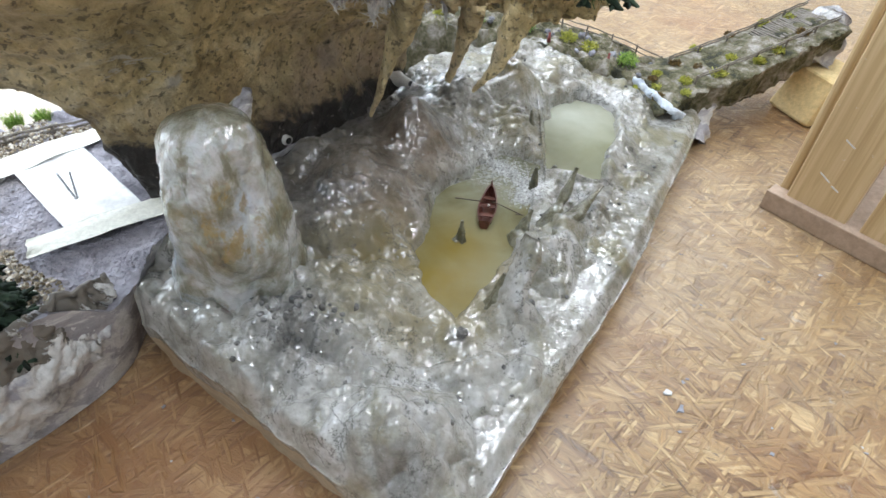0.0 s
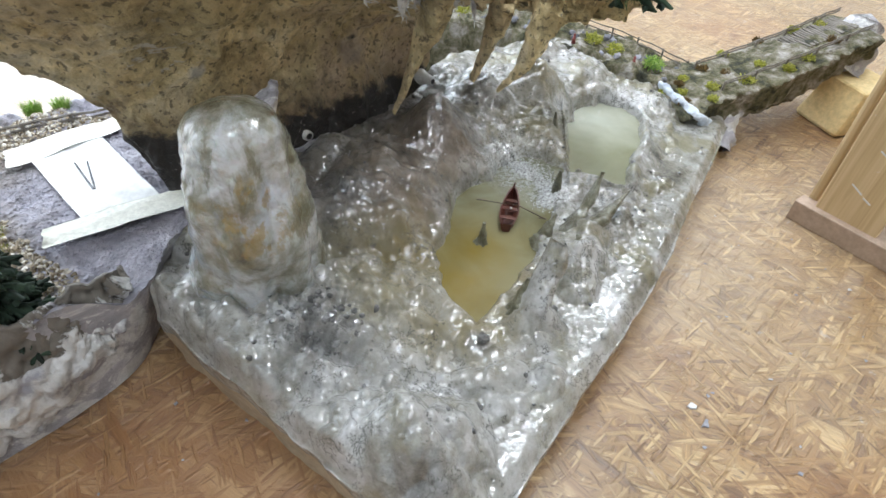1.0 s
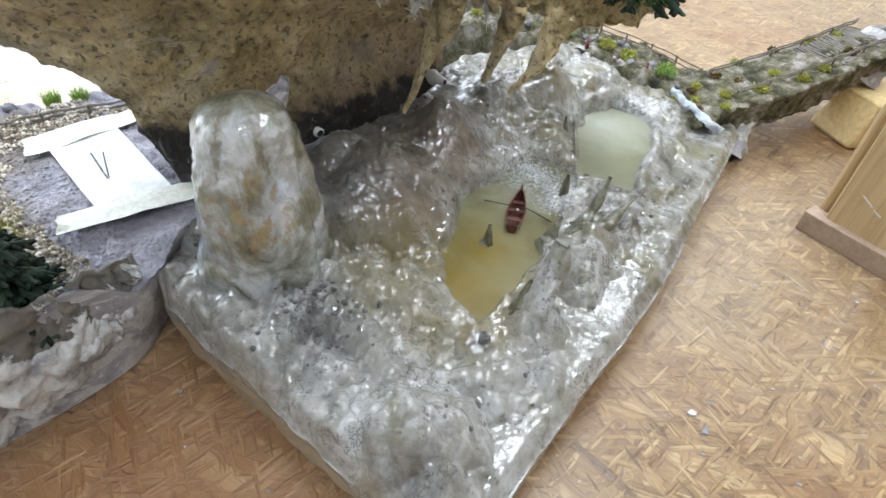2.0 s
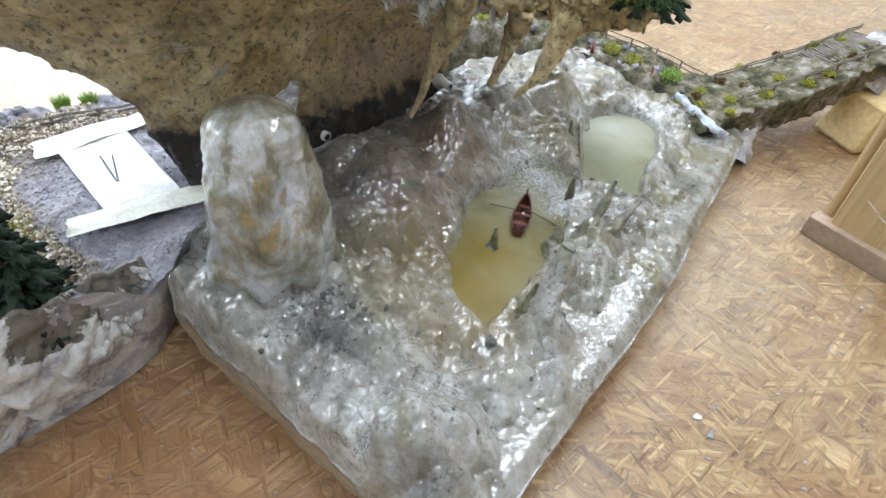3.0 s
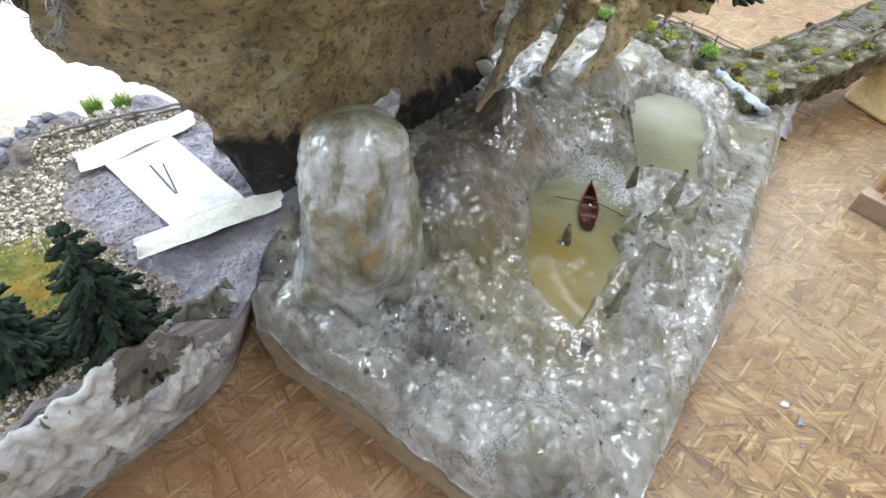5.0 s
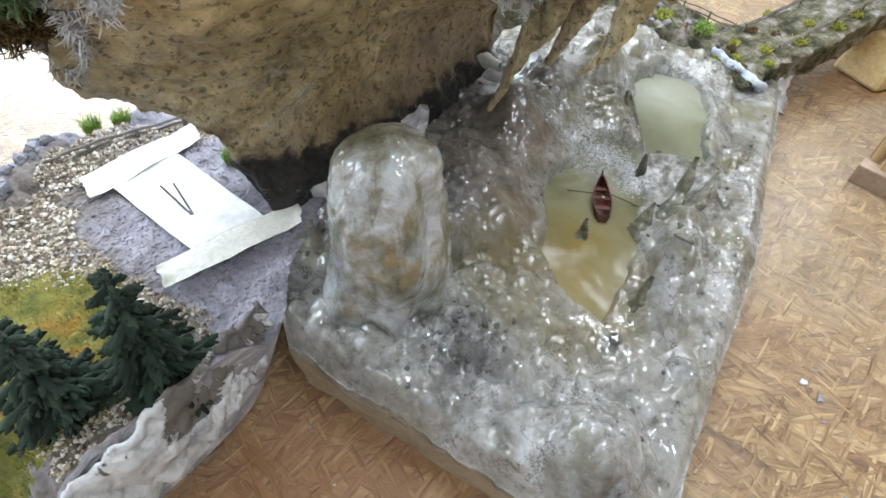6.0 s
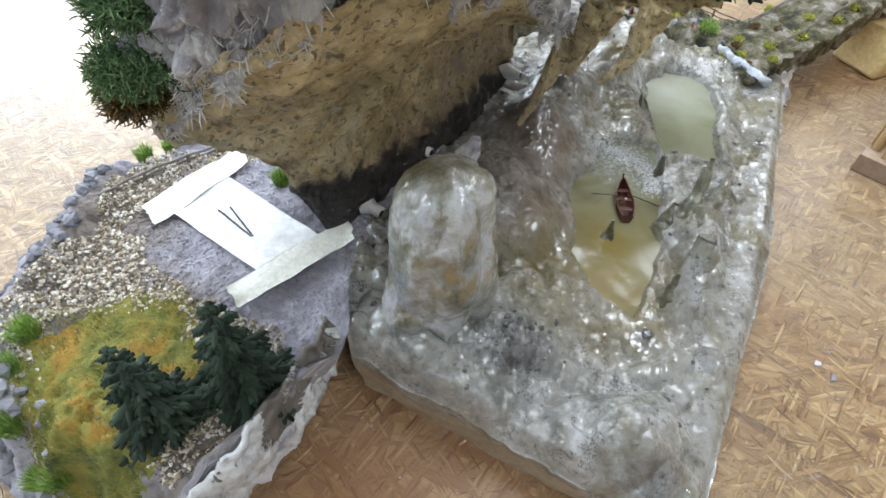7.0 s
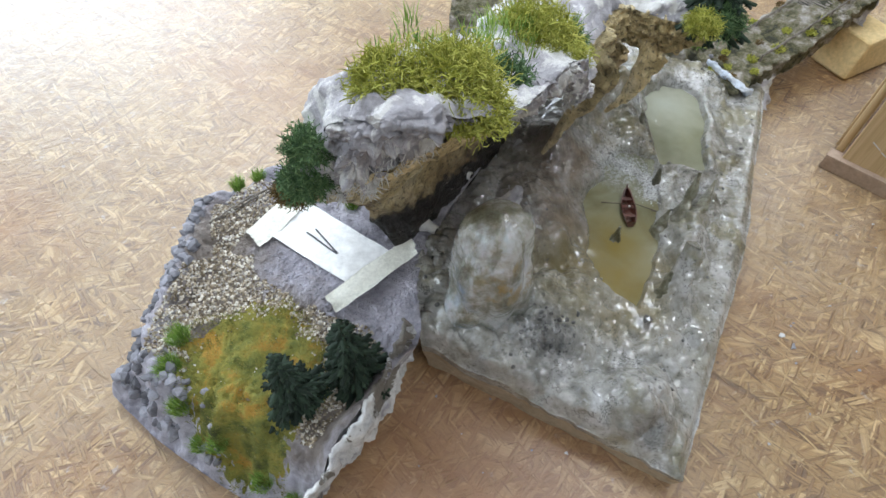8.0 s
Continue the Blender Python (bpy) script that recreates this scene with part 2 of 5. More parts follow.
    black = m.math("MAXIMUM", black, m.spot((-0.048, 0.402, 0.078), 0.020, 0.5, 0.5, 0.01))
    col = m.mix(m.math("MULTIPLY", black, 0.8), col, m.ramp(m.noise(0.008, 6, 0.7), (0.35, (0.03, 0.03, 0.03)), (0.65, (0.30, 0.29, 0.29))))
    shoal = m.math("MAXIMUM", m.spot((0.088, 0.492, 0.044), 0.026, 0.6), m.spot((0.108, 0.458, 0.044), 0.018, 0.6))
    col = m.mix(shoal, col, m.ramp(m.noise(0.003, 4, 0.7), (0.36, (0.16, 0.16, 0.15)), (0.46, (0.52, 0.52, 0.51)), (0.58, (0.82, 0.83, 0.84))))
    blue = m.spot((0.255, 0.64, 0.05), 0.022, 0.5)
    col = m.mix(m.math("MULTIPLY", blue, 0.6), col, (0.62, 0.68, 0.80))
    vein = m.math("ABSOLUTE", m.math("SUBTRACT", m.noise(0.024, 9, 0.7, 0.2), 0.5))
    crack = m.math("MULTIPLY", m.ramp(vein, (0.004, 1.0), (0.014, 0.0)), m.ramp(m.noise(0.03, 4), (0.50, 0.0), (0.58, 1.0)))
    col = m.mix(m.math("MULTIPLY", crack, 0.85), col, (0.045, 0.043, 0.035))
    clear = m.ramp(m.noise(0.012, 6, 0.68, 0.3), (0.62, 0.0), (0.66, 1.0))
    col = m.mix(m.math("MULTIPLY", clear, 0.5), col, (0.62, 0.64, 0.67))
    specks = m.ramp(m.noise(0.007, 5, 0.66), (0.33, 1.0), (0.37, 0.0))
    col = m.mix(m.math("MULTIPLY", specks, 0.6), col, (0.05, 0.05, 0.045))
    m.set("Base Color", col)
    m.bump(m.noise(0.008, 9, 0.74, 0.2), 0.0055, 1.0)
    coat = m.node("ShaderNodeBump", Height=m.noise(0.011, 3.0, 0.5, 0.6), Strength=0.9, Distance=0.0017)
    m.set("Coat Normal", coat.outputs[0])
    return m.mat


def resin_material():
    m = Nodes("murky_resin", IOR=1.5)
    col = m.ramp(m.noise(0.05, 5, 0.55, 0.5), (0.35, (0.13, 0.118, 0.06)), (0.6, (0.215, 0.21, 0.14)))
    amber = m.math("MAXIMUM", m.spot((0.042, 0.350, 0.043), 0.036, 0.8, 0.2), m.spot((0.048, 0.385, 0.043), 0.032, 0.9, 0.2))
    col = m.mix(m.math("MULTIPLY", amber, 0.85), col, (0.185, 0.13, 0.022))
    green = m.spot((0.155, 0.53, 0.043), 0.05, 0.9, 0.2)
    col = m.mix(m.math("MULTIPLY", green, 0.6), col, (0.27, 0.285, 0.185))
    # pale reflection on the back pool, painted into the resin colour
    pale = m.spot((0.165, 0.59, 0.043), 0.035, 0.9, 0.2)
    col = m.mix(m.math("MULTIPLY", pale, 0.8), col, (0.36, 0.375, 0.32))
    foam = m.math("MULTIPLY", m.math("MAXIMUM", m.spot((0.086, 0.490, 0.043), 0.024, 0.6, 0.25), m.spot((0.108, 0.462, 0.043), 0.018, 0.6, 0.25)), m.ramp(m.noise(0.0035, 4, 0.7), (0.42, 0.15), (0.6, 1.0)))
    col = m.mix(m.math("MULTIPLY", foam, 0.75), col, (0.56, 0.57, 0.56))
    m.set("Base Color", col)
    m.set("Roughness", m.math("MULTIPLY_ADD", foam, 0.3, 0.17))
    m.bump(m.math("ADD", m.noise(0.03, 2), m.math("MULTIPLY", m.math("MULTIPLY", foam, m.noise(0.0035, 3)), 4.0)), 0.0014, 0.7)
    return m.mat


def pillar_material():
    m = Nodes("waxy_coated_stone", Roughness=0.3, Coat_Weight=1.0, Coat_Roughness=0.02, Coat_IOR=1.75, Subsurface_Weight=0.12, Subsurface_Scale=0.006)
    at = m.place((1, 1, 0.75))
    col = m.ramp(m.noise(0.024, 9, 0.66, 0.2, at), (0.32, (0.06, 0.054, 0.030)), (0.41, (0.165, 0.156, 0.105)), (0.50, (0.30, 0.294, 0.25)), (0.61, (0.52, 0.53, 0.55)))
    blue = m.ramp(m.noise(0.035, 4, 0.6, 0.5), (0.56, 0.0), (0.68, 1.0))
    col = m.mix(m.math("MULTIPLY", blue, 0.6), col, (0.40, 0.46, 0.58))
    murk = m.ramp(m.noise(0.020, 7, 0.66, 0.3, m.place((1, 1, 0.45))), (0.56, 0.0), (0.62, 1.0))
    col = m.mix(m.math("MULTIPLY", murk, 0.65), col, (0.115, 0.10, 0.045))
    amber = m.math("MULTIPLY", m.ramp(m.noise(0.018, 7, 0.64, 0.2, at), (0.52, 0.0), (0.57, 1.0)), m.spot((-0.072, 0.288, 0.135), 0.030, 0.5))
    col = m.mix(m.math("MULTIPLY", amber, 0.75), col, (0.27, 0.18, 0.045))
    m.set("Base Color", col)
    m.bump(m.noise(0.009, 7, 0.66, 0.5), 0.0035, 0.9)
    coat = m.node("ShaderNodeBump", Height=m.noise(0.008, 3.0, 0.55, 0.2), Strength=0.8, Distance=0.0024)
    m.set("Coat Normal", coat.outputs[0])
    return m.mat


def roof_material(name, foot):
    """Brown sponged paint on the cave roof; foot: black glue low down."""
    m = Nodes(name, Roughness=0.5)
    col = m.ramp(m.noise(0.045, 8, 0.66, 0.6), (0.30, (0.20, 0.145, 0.075)), (0.42, (0.40, 0.305, 0.155)), (0.54, (0.58, 0.47, 0.26)), (0.68, (0.72, 0.64, 0.46)))
    olive = m.ramp(m.noise(0.10, 4, 0.5), (0.45, 0.0), (0.6, 1.0))
    col = m.mix(m.math("MULTIPLY", olive, 0.45), col, (0.235, 0.205, 0.115))
    grey = m.math("MULTIPLY", m.spot((-0.215, 0.335, 0.2), 0.05, 0.7), m.ramp(m.noise(0.03, 6, 0.65), (0.38, 0.0), (0.6, 1.0)))
    col = m.mix(m.math("MULTIPLY", grey, 0.7), col, (0.28, 0.265, 0.235))
    pink = m.math("MULTIPLY", m.spot((-0.035, 0.53, 0.14), 0.085, 0.6), m.ramp(m.noise(0.03, 6, 0.65), (0.4, 0.0), (0.62, 1.0)))
    col = m.mix(m.math("MULTIPLY", pink, 0.65), col, (0.40, 0.30, 0.255))
    sponge = m.ramp(m.noise(0.013, 9, 0.76, 0.3), (0.34, 0.50), (0.46, 1.05), (0.60, 1.4))
    col = m.mix(0.9, col, sponge, "MULTIPLY")
    pits = m.ramp(m.noise(0.0045, 3.5, 0.6), (0.38, 1.0), (0.43, 0.0))
    col = m.mix(m.math("MULTIPLY", pits, 0.7), col, (0.06, 0.045, 0.028))
    pale = m.ramp(m.noise(0.012, 7, 0.68), (0.63, 0.0), (0.70, 1.0))
    col = m.mix(m.math("MULTIPLY", pale, 0.6), col, (0.50, 0.45, 0.36))
    daub = m.math("MAXIMUM", m.spot((-0.136, 0.400, 0.167), 0.006, 0.3, 0.25, 0.01), m.math("MULTIPLY", m.spot((-0.150, 0.385, 0.19), 0.022, 0.5), m.ramp(m.noise(0.012, 5, 0.6, 0.2, m.place((0.6, 0.6, 1.6))), (0.56, 0.0), (0.60, 1.0))))
    col = m.mix(m.math("MULTIPLY", daub, 0.85), col, (0.56, 0.54, 0.50))
    # hollow in colour only: pale ring, black spot for the shade inside
    hollow = m.spot((-0.058, 0.508, 0.135), 0.013, 0.4, 0.4, 0.008)
    col = m.mix(m.math("MULTIPLY", hollow, 0.6), col, (0.36, 0.31, 0.27))
    col = m.mix(m.spot((-0.057, 0.509, 0.142), 0.0055, 0.4, 0.5, 0.006), col, (0.02, 0.016, 0.013))
    if not foot:
        m.set("Base Color", col)
        m.bump(m.math("ADD", m.noise(0.005, 7, 0.68), m.math("MULTIPLY", m.noise(0.014, 4), 1.5)), 0.004, 0.9)
        return m.mat
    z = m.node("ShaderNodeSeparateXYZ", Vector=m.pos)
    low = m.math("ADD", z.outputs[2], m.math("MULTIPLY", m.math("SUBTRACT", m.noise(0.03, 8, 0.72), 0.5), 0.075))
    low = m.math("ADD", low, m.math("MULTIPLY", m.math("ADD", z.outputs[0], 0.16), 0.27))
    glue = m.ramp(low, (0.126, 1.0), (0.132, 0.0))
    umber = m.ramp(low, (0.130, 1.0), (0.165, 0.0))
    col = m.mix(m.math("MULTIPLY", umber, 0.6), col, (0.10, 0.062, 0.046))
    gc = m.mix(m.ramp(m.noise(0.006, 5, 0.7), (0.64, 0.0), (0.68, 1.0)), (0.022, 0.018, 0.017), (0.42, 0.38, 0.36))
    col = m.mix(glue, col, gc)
    m.set("Base Color", col)
    m.set("Roughness", m.mix(glue, (0.5, 0.5, 0.5), (0.3, 0.3, 0.3)))
    m.bump(m.math("ADD", m.noise(0.006, 7, 0.68), m.math("MULTIPLY", m.noise(0.03, 4), 1.5)), 0.004, 0.9)
    return m.mat


def simple(name, stops, size, rough=0.7, bump=0.001, bump_size=0.004, detail=6, **more):
    m = Nodes(name, Roughness=rough, **more)
    col = m.ramp(m.noise(size, detail, 0.65, 0.3), *stops)
    fine = m.ramp(m.noise(size * 0.17, 5, 0.7), (0.3, 0.72), (0.7, 1.15))
    m.set("Base Color", m.mix(0.8, col, fine, "MULTIPLY"))
    if bump:
        m.bump(m.noise(bump_size, 6, 0.65), bump, 0.9)
    return m.mat


def varied(name, stops, rough=0.7, grain=0.003, **more):
    """Each loose island has its own shade."""
    m = Nodes(name, Roughness=rough, **more)
    rnd = m.node("ShaderNodeNewGeometry").outputs["Random Per Island"]
    obj = m.node("ShaderNodeObjectInfo").outputs["Random"]
    v = m.math("FRACT", m.math("ADD", rnd, obj))
    fine = m.ramp(m.noise(grain, 4, 0.65), (0.3, 0.7), (0.7, 1.2))
    m.set("Base Color", m.mix(0.7, m.ramp(v, *stops), fine, "MULTIPLY"))
    return m.mat


def ground_material():
    """Lavender-grey paint, brown earth where the gravel lies."""
    m = Nodes("lavender_grey_ground", Roughness=0.75)
    col = m.ramp(m.noise(0.03, 7, 0.66, 0.3), (0.3, (0.26, 0.253, 0.30)), (0.5, (0.43, 0.415, 0.485)), (0.7, (0.60, 0.585, 0.66)))
    earth = m.math("MAXIMUM", m.spot((-0.33, 0.40, 0.08), 0.05, 0.4), m.spot((-0.325, 0.335, 0.08), 0.045, 0.4))
    earth = m.math("MAXIMUM", earth, m.math("MAXIMUM", m.spot((-0.275, 0.30, 0.08), 0.045, 0.4), m.spot((-0.225, 0.225, 0.08), 0.045, 0.4)))
    col = m.mix(m.math("MULTIPLY", earth, 0.8), col, (0.15, 0.115, 0.075))
    fine = m.ramp(m.noise(0.005, 6, 0.7), (0.3, 0.7), (0.7, 1.18))
    m.set("Base Color", m.mix(0.8, col, fine, "MULTIPLY"))
    m.bump(m.noise(0.005, 6, 0.65), 0.006, 0.9)
    return m.mat


def plaster_material():
    m = Nodes("grey_painted_plaster", Roughness=0.75)
    col = m.ramp(m.noise(0.03, 7, 0.65, 0.5), (0.3, (0.16, 0.152, 0.158)), (0.43, (0.36, 0.345, 0.375)), (0.6, (0.54, 0.52, 0.565)))
    torn = m.ramp(m.noise(0.03, 9, 0.72, 0.8), (0.51, 0.0), (0.55, 1.0))
    col = m.mix(torn, col, m.ramp(m.noise(0.006, 4), (0.3, (0.58, 0.57, 0.56)), (0.7, (0.76, 0.75, 0.75))))
    m.set("Base Color", col)
    m.bump(m.noise(0.006, 7, 0.7), 0.004, 0.9)
    return m.mat


def flap_material():
    m = Nodes("peeling_taupe_plaster", Roughness=0.7)
    col = m.ramp(m.noise(0.02, 6, 0.6), (0.3, (0.15, 0.132, 0.115)), (0.7, (0.235, 0.21, 0.185)))
    z = m.node("ShaderNodeSeparateXYZ", Vector=m.pos)
    v = m.math("SUBTRACT", m.noise(0.035, 8, 0.66, 0.6, m.place((1, 1, 0.8))), m.math("MULTIPLY", m.math("SUBTRACT", z.outputs[2], 0.078), 5.0))
    v = m.math("ADD", v, m.math("MULTIPLY", m.math("SUBTRACT", 1.0, m.spot((-0.182, 0.280, 0.088), 0.048, 0.4)), 0.20))
    white = m.ramp(v, (0.505, 0.0), (0.525, 1.0))
    wc = m.ramp(m.noise(0.02, 6, 0.65), (0.36, (0.33, 0.32, 0.36)), (0.46, (0.60, 0.595, 0.60)), (0.6, (0.78, 0.78, 0.79)))
    m.set("Base Color", m.mix(white, col, wc))
    m.bump(m.math("ADD", m.noise(0.004, 6, 0.7), m.math("MULTIPLY", white, 0.8)), 0.0025, 0.9)
    return m.mat


def pine_material(turn):
    m = Nodes("planed_pine", Roughness=0.45, Specular_IOR_Level=0.4)
    wob = m.mix(0.004, m.pos, m.node("ShaderNodeTexNoise", Vector=m.pos, Scale=9.0).outputs["Color"], "ADD")
    g = m.noise(1.0, 5, 0.6, 0.8, m.place((150, 150, 4), turn, wob))
    col = m.ramp(g, (0.3, (0.42, 0.285, 0.145)), (0.5, (0.56, 0.405, 0.225)), (0.7, (0.64, 0.48, 0.29)))
    spots = m.ramp(m.noise(0.008, 5, 0.6, 0.5, m.place((1, 1, 2.0))), (0.70, 0.0), (0.74, 1.0))
    m.set("Base Color", m.mix(m.math("MULTIPLY", spots, 0.8), col, (0.75, 0.74, 0.72)))
    m.bump(g, 0.0004, 0.6)
    return m.mat


M = dict(
    osb=osb_material(), rock=wet_rock_material(), resin=resin_material(), pillar=pillar_material(), roof=roof_material("sponged_brown_rock", True), stalactite=roof_material("ochre_brown_stalactite", False),
    plaster=plaster_material(), flap=flap_material(), pine=pine_material(0),
    spike=simple("wet_olive_stalagmite", [(0.3, (0.035, 0.032, 0.016)), (0.5, (0.105, 0.098, 0.055)), (0.7, (0.27, 0.26, 0.20))], 0.012, 0.3, 0.003, 0.004, Coat_Weight=1.0, Coat_Roughness=0.05),
    crust=simple("dark_wet_crust", [(0.3, (0.03, 0.03, 0.03)), (0.5, (0.10, 0.097, 0.095)), (0.7, (0.30, 0.295, 0.30))], 0.006, 0.35, 0.002, 0.003, Coat_Weight=0.8, Coat_Roughness=0.05),
    board=simple("tan_base_board", [(0.3, (0.33, 0.25, 0.165)), (0.7, (0.50, 0.41, 0.30))], 0.03),
    ground=ground_material(),
    seam=simple("pale_blue_plaster", [(0.3, (0.42, 0.48, 0.58)), (0.5, (0.58, 0.64, 0.74)), (0.7, (0.74, 0.78, 0.84))], 0.01, 0.6, 0.003, 0.004),
    grit=varied("white_grit", [(0.0, (0.35, 0.35, 0.34)), (0.5, (0.68, 0.69, 0.70)), (1.0, (0.84, 0.85, 0.86))], 0.25),
    gravel=varied("pale_gravel", [(0.0, (0.11, 0.08, 0.05)), (0.3, (0.28, 0.225, 0.155)), (0.6, (0.48, 0.42, 0.335)), (0.88, (0.70, 0.67, 0.61)), (1.0, (0.38, 0.36, 0.35))]),
    stone=varied("grey_edge_stone", [(0.0, (0.10, 0.10, 0.115)), (0.5, (0.19, 0.19, 0.22)), (1.0, (0.33, 0.33, 0.38))]),
    turf=simple("olive_turf", [(0.32, (0.06, 0.072, 0.018)), (0.44, (0.17, 0.18, 0.035)), (0.54, (0.27, 0.235, 0.045)), (0.62, (0.38, 0.22, 0.035))], 0.028, 0.9, 0.004, 0.003),
    blade=varied("yellow_green_fibre", [(0.0, (0.09, 0.115, 0.02)), (0.45, (0.22, 0.23, 0.045)), (0.8, (0.34, 0.27, 0.05)), (1.0, (0.28, 0.27, 0.12))], 0.8),
    tuft=varied("fresh_green_fibre", [(0.0, (0.10, 0.20, 0.03)), (0.5, (0.21, 0.36, 0.06)), (1.0, (0.36, 0.46, 0.12))], 0.8),
    moss=varied("yellow_green_lichen", [(0.0, (0.20, 0.22, 0.03)), (0.5, (0.36, 0.37, 0.055)), (1.0, (0.48, 0.47, 0.11))], 0.8),
    moss_dark=varied("dark_green_lichen", [(0.0, (0.04, 0.085, 0.035)), (0.5, (0.085, 0.165, 0.065)), (1.0, (0.16, 0.25, 0.10))], 0.85),
    moss_rust=varied("rusty_brown_lichen", [(0.0, (0.07, 0.045, 0.015)), (1.0, (0.20, 0.13, 0.04))], 0.9),
    fir=varied("blackish_green_flock", [(0.0, (0.010, 0.020, 0.012)), (0.5, (0.019, 0.037, 0.022)), (1.0, (0.034, 0.060, 0.036))], 0.9, 0.0015),
    bark=simple("brown_bark", [(0.3, (0.06, 0.045, 0.035)), (0.7, (0.13, 0.10, 0.08))], 0.01),
    paper=simple("white_paper", [(0.3, (0.80, 0.81, 0.82)), (0.7, (0.85, 0.86, 0.87))], 0.05, 0.6, 0.0002, 0.02),
    tape=simple("cream_masking_tape", [(0.3, (0.70, 0.70, 0.63)), (0.7, (0.79, 0.79, 0.72))], 0.02, 0.55, 0.0008, 0.006),
    ink=simple("dark_ink", [(0.3, (0.02, 0.02, 0.03)), (0.7, (0.05, 0.05, 0.07))], 0.01, 0.5, 0),
    boat=simple("red_brown_boat_paint", [(0.3, (0.055, 0.016, 0.011)), (0.7, (0.13, 0.042, 0.028))], 0.008, 0.35, 0.0003, 0.002),
    oar=simple("dark_oar_wood", [(0.3, (0.04, 0.025, 0.015)), (0.7, (0.09, 0.06, 0.035))], 0.008, 0.5),
    mdf=simple("brown_fibreboard", [(0.3, (0.37, 0.265, 0.195)), (0.7, (0.44, 0.325, 0.25))], 0.03, 0.6, 0.0003, 0.002),
    foam=simple("cream_foam", [(0.3, (0.68, 0.50, 0.24)), (0.7, (0.78, 0.61, 0.33))], 0.03, 0.8, 0.0008, 0.002),
    wood=simple("weathered_grey_wood", [(0.3, (0.10, 0.085, 0.07)), (0.7, (0.24, 0.215, 0.19))], 0.01, 0.7),
    white=simple("white_plastic_tube", [(0.3, (0.58, 0.57, 0.56)), (0.7, (0.72, 0.71, 0.70))], 0.006, 0.5),
    black=simple("hole_shade_black", [(0.3, (0.02, 0.02, 0.02)), (0.7, (0.04, 0.04, 0.04))], 0.01),
    red=simple("red_paint", [(0.3, (0.16, 0.03, 0.028)), (0.7, (0.26, 0.06, 0.05))], 0.004, 0.5, 0),
    ramp=simple("mossy_grey_rock", [(0.38, (0.026, 0.027, 0.014)), (0.46, (0.105, 0.098, 0.045)), (0.54, (0.20, 0.178, 0.13)), (0.64, (0.38, 0.355, 0.33))], 0.018, 0.8, 0.006, 0.005, 9),
    chip=varied("grey_plaster_chip", [(0.0, (0.22, 0.22, 0.26)), (0.5, (0.32, 0.33, 0.38)), (1.0, (0.62, 0.62, 0.64))], 0.5),
    wall=simple("white_wall_paint", [(0.3, (0.74, 0.73, 0.70)), (0.7, (0.80, 0.79, 0.76))], 0.4, 0.8, 0.0006, 0.01),
    lino=simple("grey_floor_lino", [(0.3, (0.24, 0.235, 0.22)), (0.7, (0.32, 0.31, 0.29))], 0.2, 0.5),
    metal=simple("white_lamp_metal", [(0.3, (0.7, 0.7, 0.7)), (0.7, (0.78, 0.78, 0.78))], 0.2, 0.4, 0),
)

# ---- mesh helpers ----


def mesh_of(name, verts, faces, material, smooth=True):
    me = bpy.data.meshes.new(name)
    me.from_pydata([tuple(map(float, v)) for v in verts], [], [tuple(map(int, f)) for f in faces])
    for m in material if isinstance(material, (list, tuple)) else [material]:
        me.materials.append(m)
    if smooth:
        me.polygons.foreach_set("use_smooth", [True] * len(me.polygons))
    me.update()
    return me


def thing(name, label, category, at=(0, 0, 0), group="", kind="", me=None):
    ob = new(name, me)
    ob.location = at
    return tagged(ob, label, category, group, kind)


def part(name, me, parent, label=""):
    """A mesh in the parent's own coordinates."""
    ob = new(name, me)
    ob.parent = parent
    return tagged(ob, label) if label else ob


def grid_faces(n, m, base=0, wrap=False):
    i, j = np.meshgrid(np.arange(n - 1), np.arange(m if wrap else m - 1), indexing="ij")
    k = (j + 1) % m
    a = base + i * m + j
    return np.stack([a, base + (i + 1) * m + j, base + (i + 1) * m + k, base + i * m + k], -1).reshape(-1, 4).tolist()


def bm_mesh(name, bm, material, smooth=False):
    me = bpy.data.meshes.new(name)
    bmesh.ops.recalc_face_normals(bm, faces=bm.faces)
    bm.to_mesh(me)
    bm.free()
    me.materials.append(material)
    if smooth:
        me.polygons.foreach_set("use_smooth", [True] * len(me.polygons))
    return me


def box(bm, size, m, bevel=0.0):
    made = bmesh.ops.create_cube(bm, size=1.0, matrix=m @ Matrix.Diagonal((*size, 1)))
    if bevel:
        es = {e for v in made["verts"] for e in v.link_edges}
        bmesh.ops.bevel(bm, geom=list(es), offset=bevel, segments=2, affect="EDGES", profile=0.5)


def box_mesh(name, size, m, material, bevel=0.0):
    bm = bmesh.new()
    box(bm, size, m, bevel)
    return bm_mesh(name, bm, material)


def tube(points, radii, sides=8, cap=True):
    """Vertices and faces of a tube along points."""
    pts, n = np.array(points, float), len(points)
    verts, faces = [], []
    for i, p in enumerate(pts):
        d = pts[min(i + 1, n - 1)] - pts[max(i - 1, 0)]
        d /= np.linalg.norm(d) + 1e-12
        a = np.cross(d, (0.31, 0.22, 0.93) if abs(d[2]) < 0.9 else (1, 0, 0))
        a /= np.linalg.norm(a)
        b = np.cross(d, a)
        for k in range(sides):
            t = 2 * math.pi * k / sides
            verts.append(p + radii[i] * (a * math.cos(t) + b * math.sin(t)))
    faces = grid_faces(n, sides, 0, True)
    if cap:
        faces += [tuple(range(sides))[::-1], tuple(range((n - 1) * sides, n * sides))]
    return verts, faces


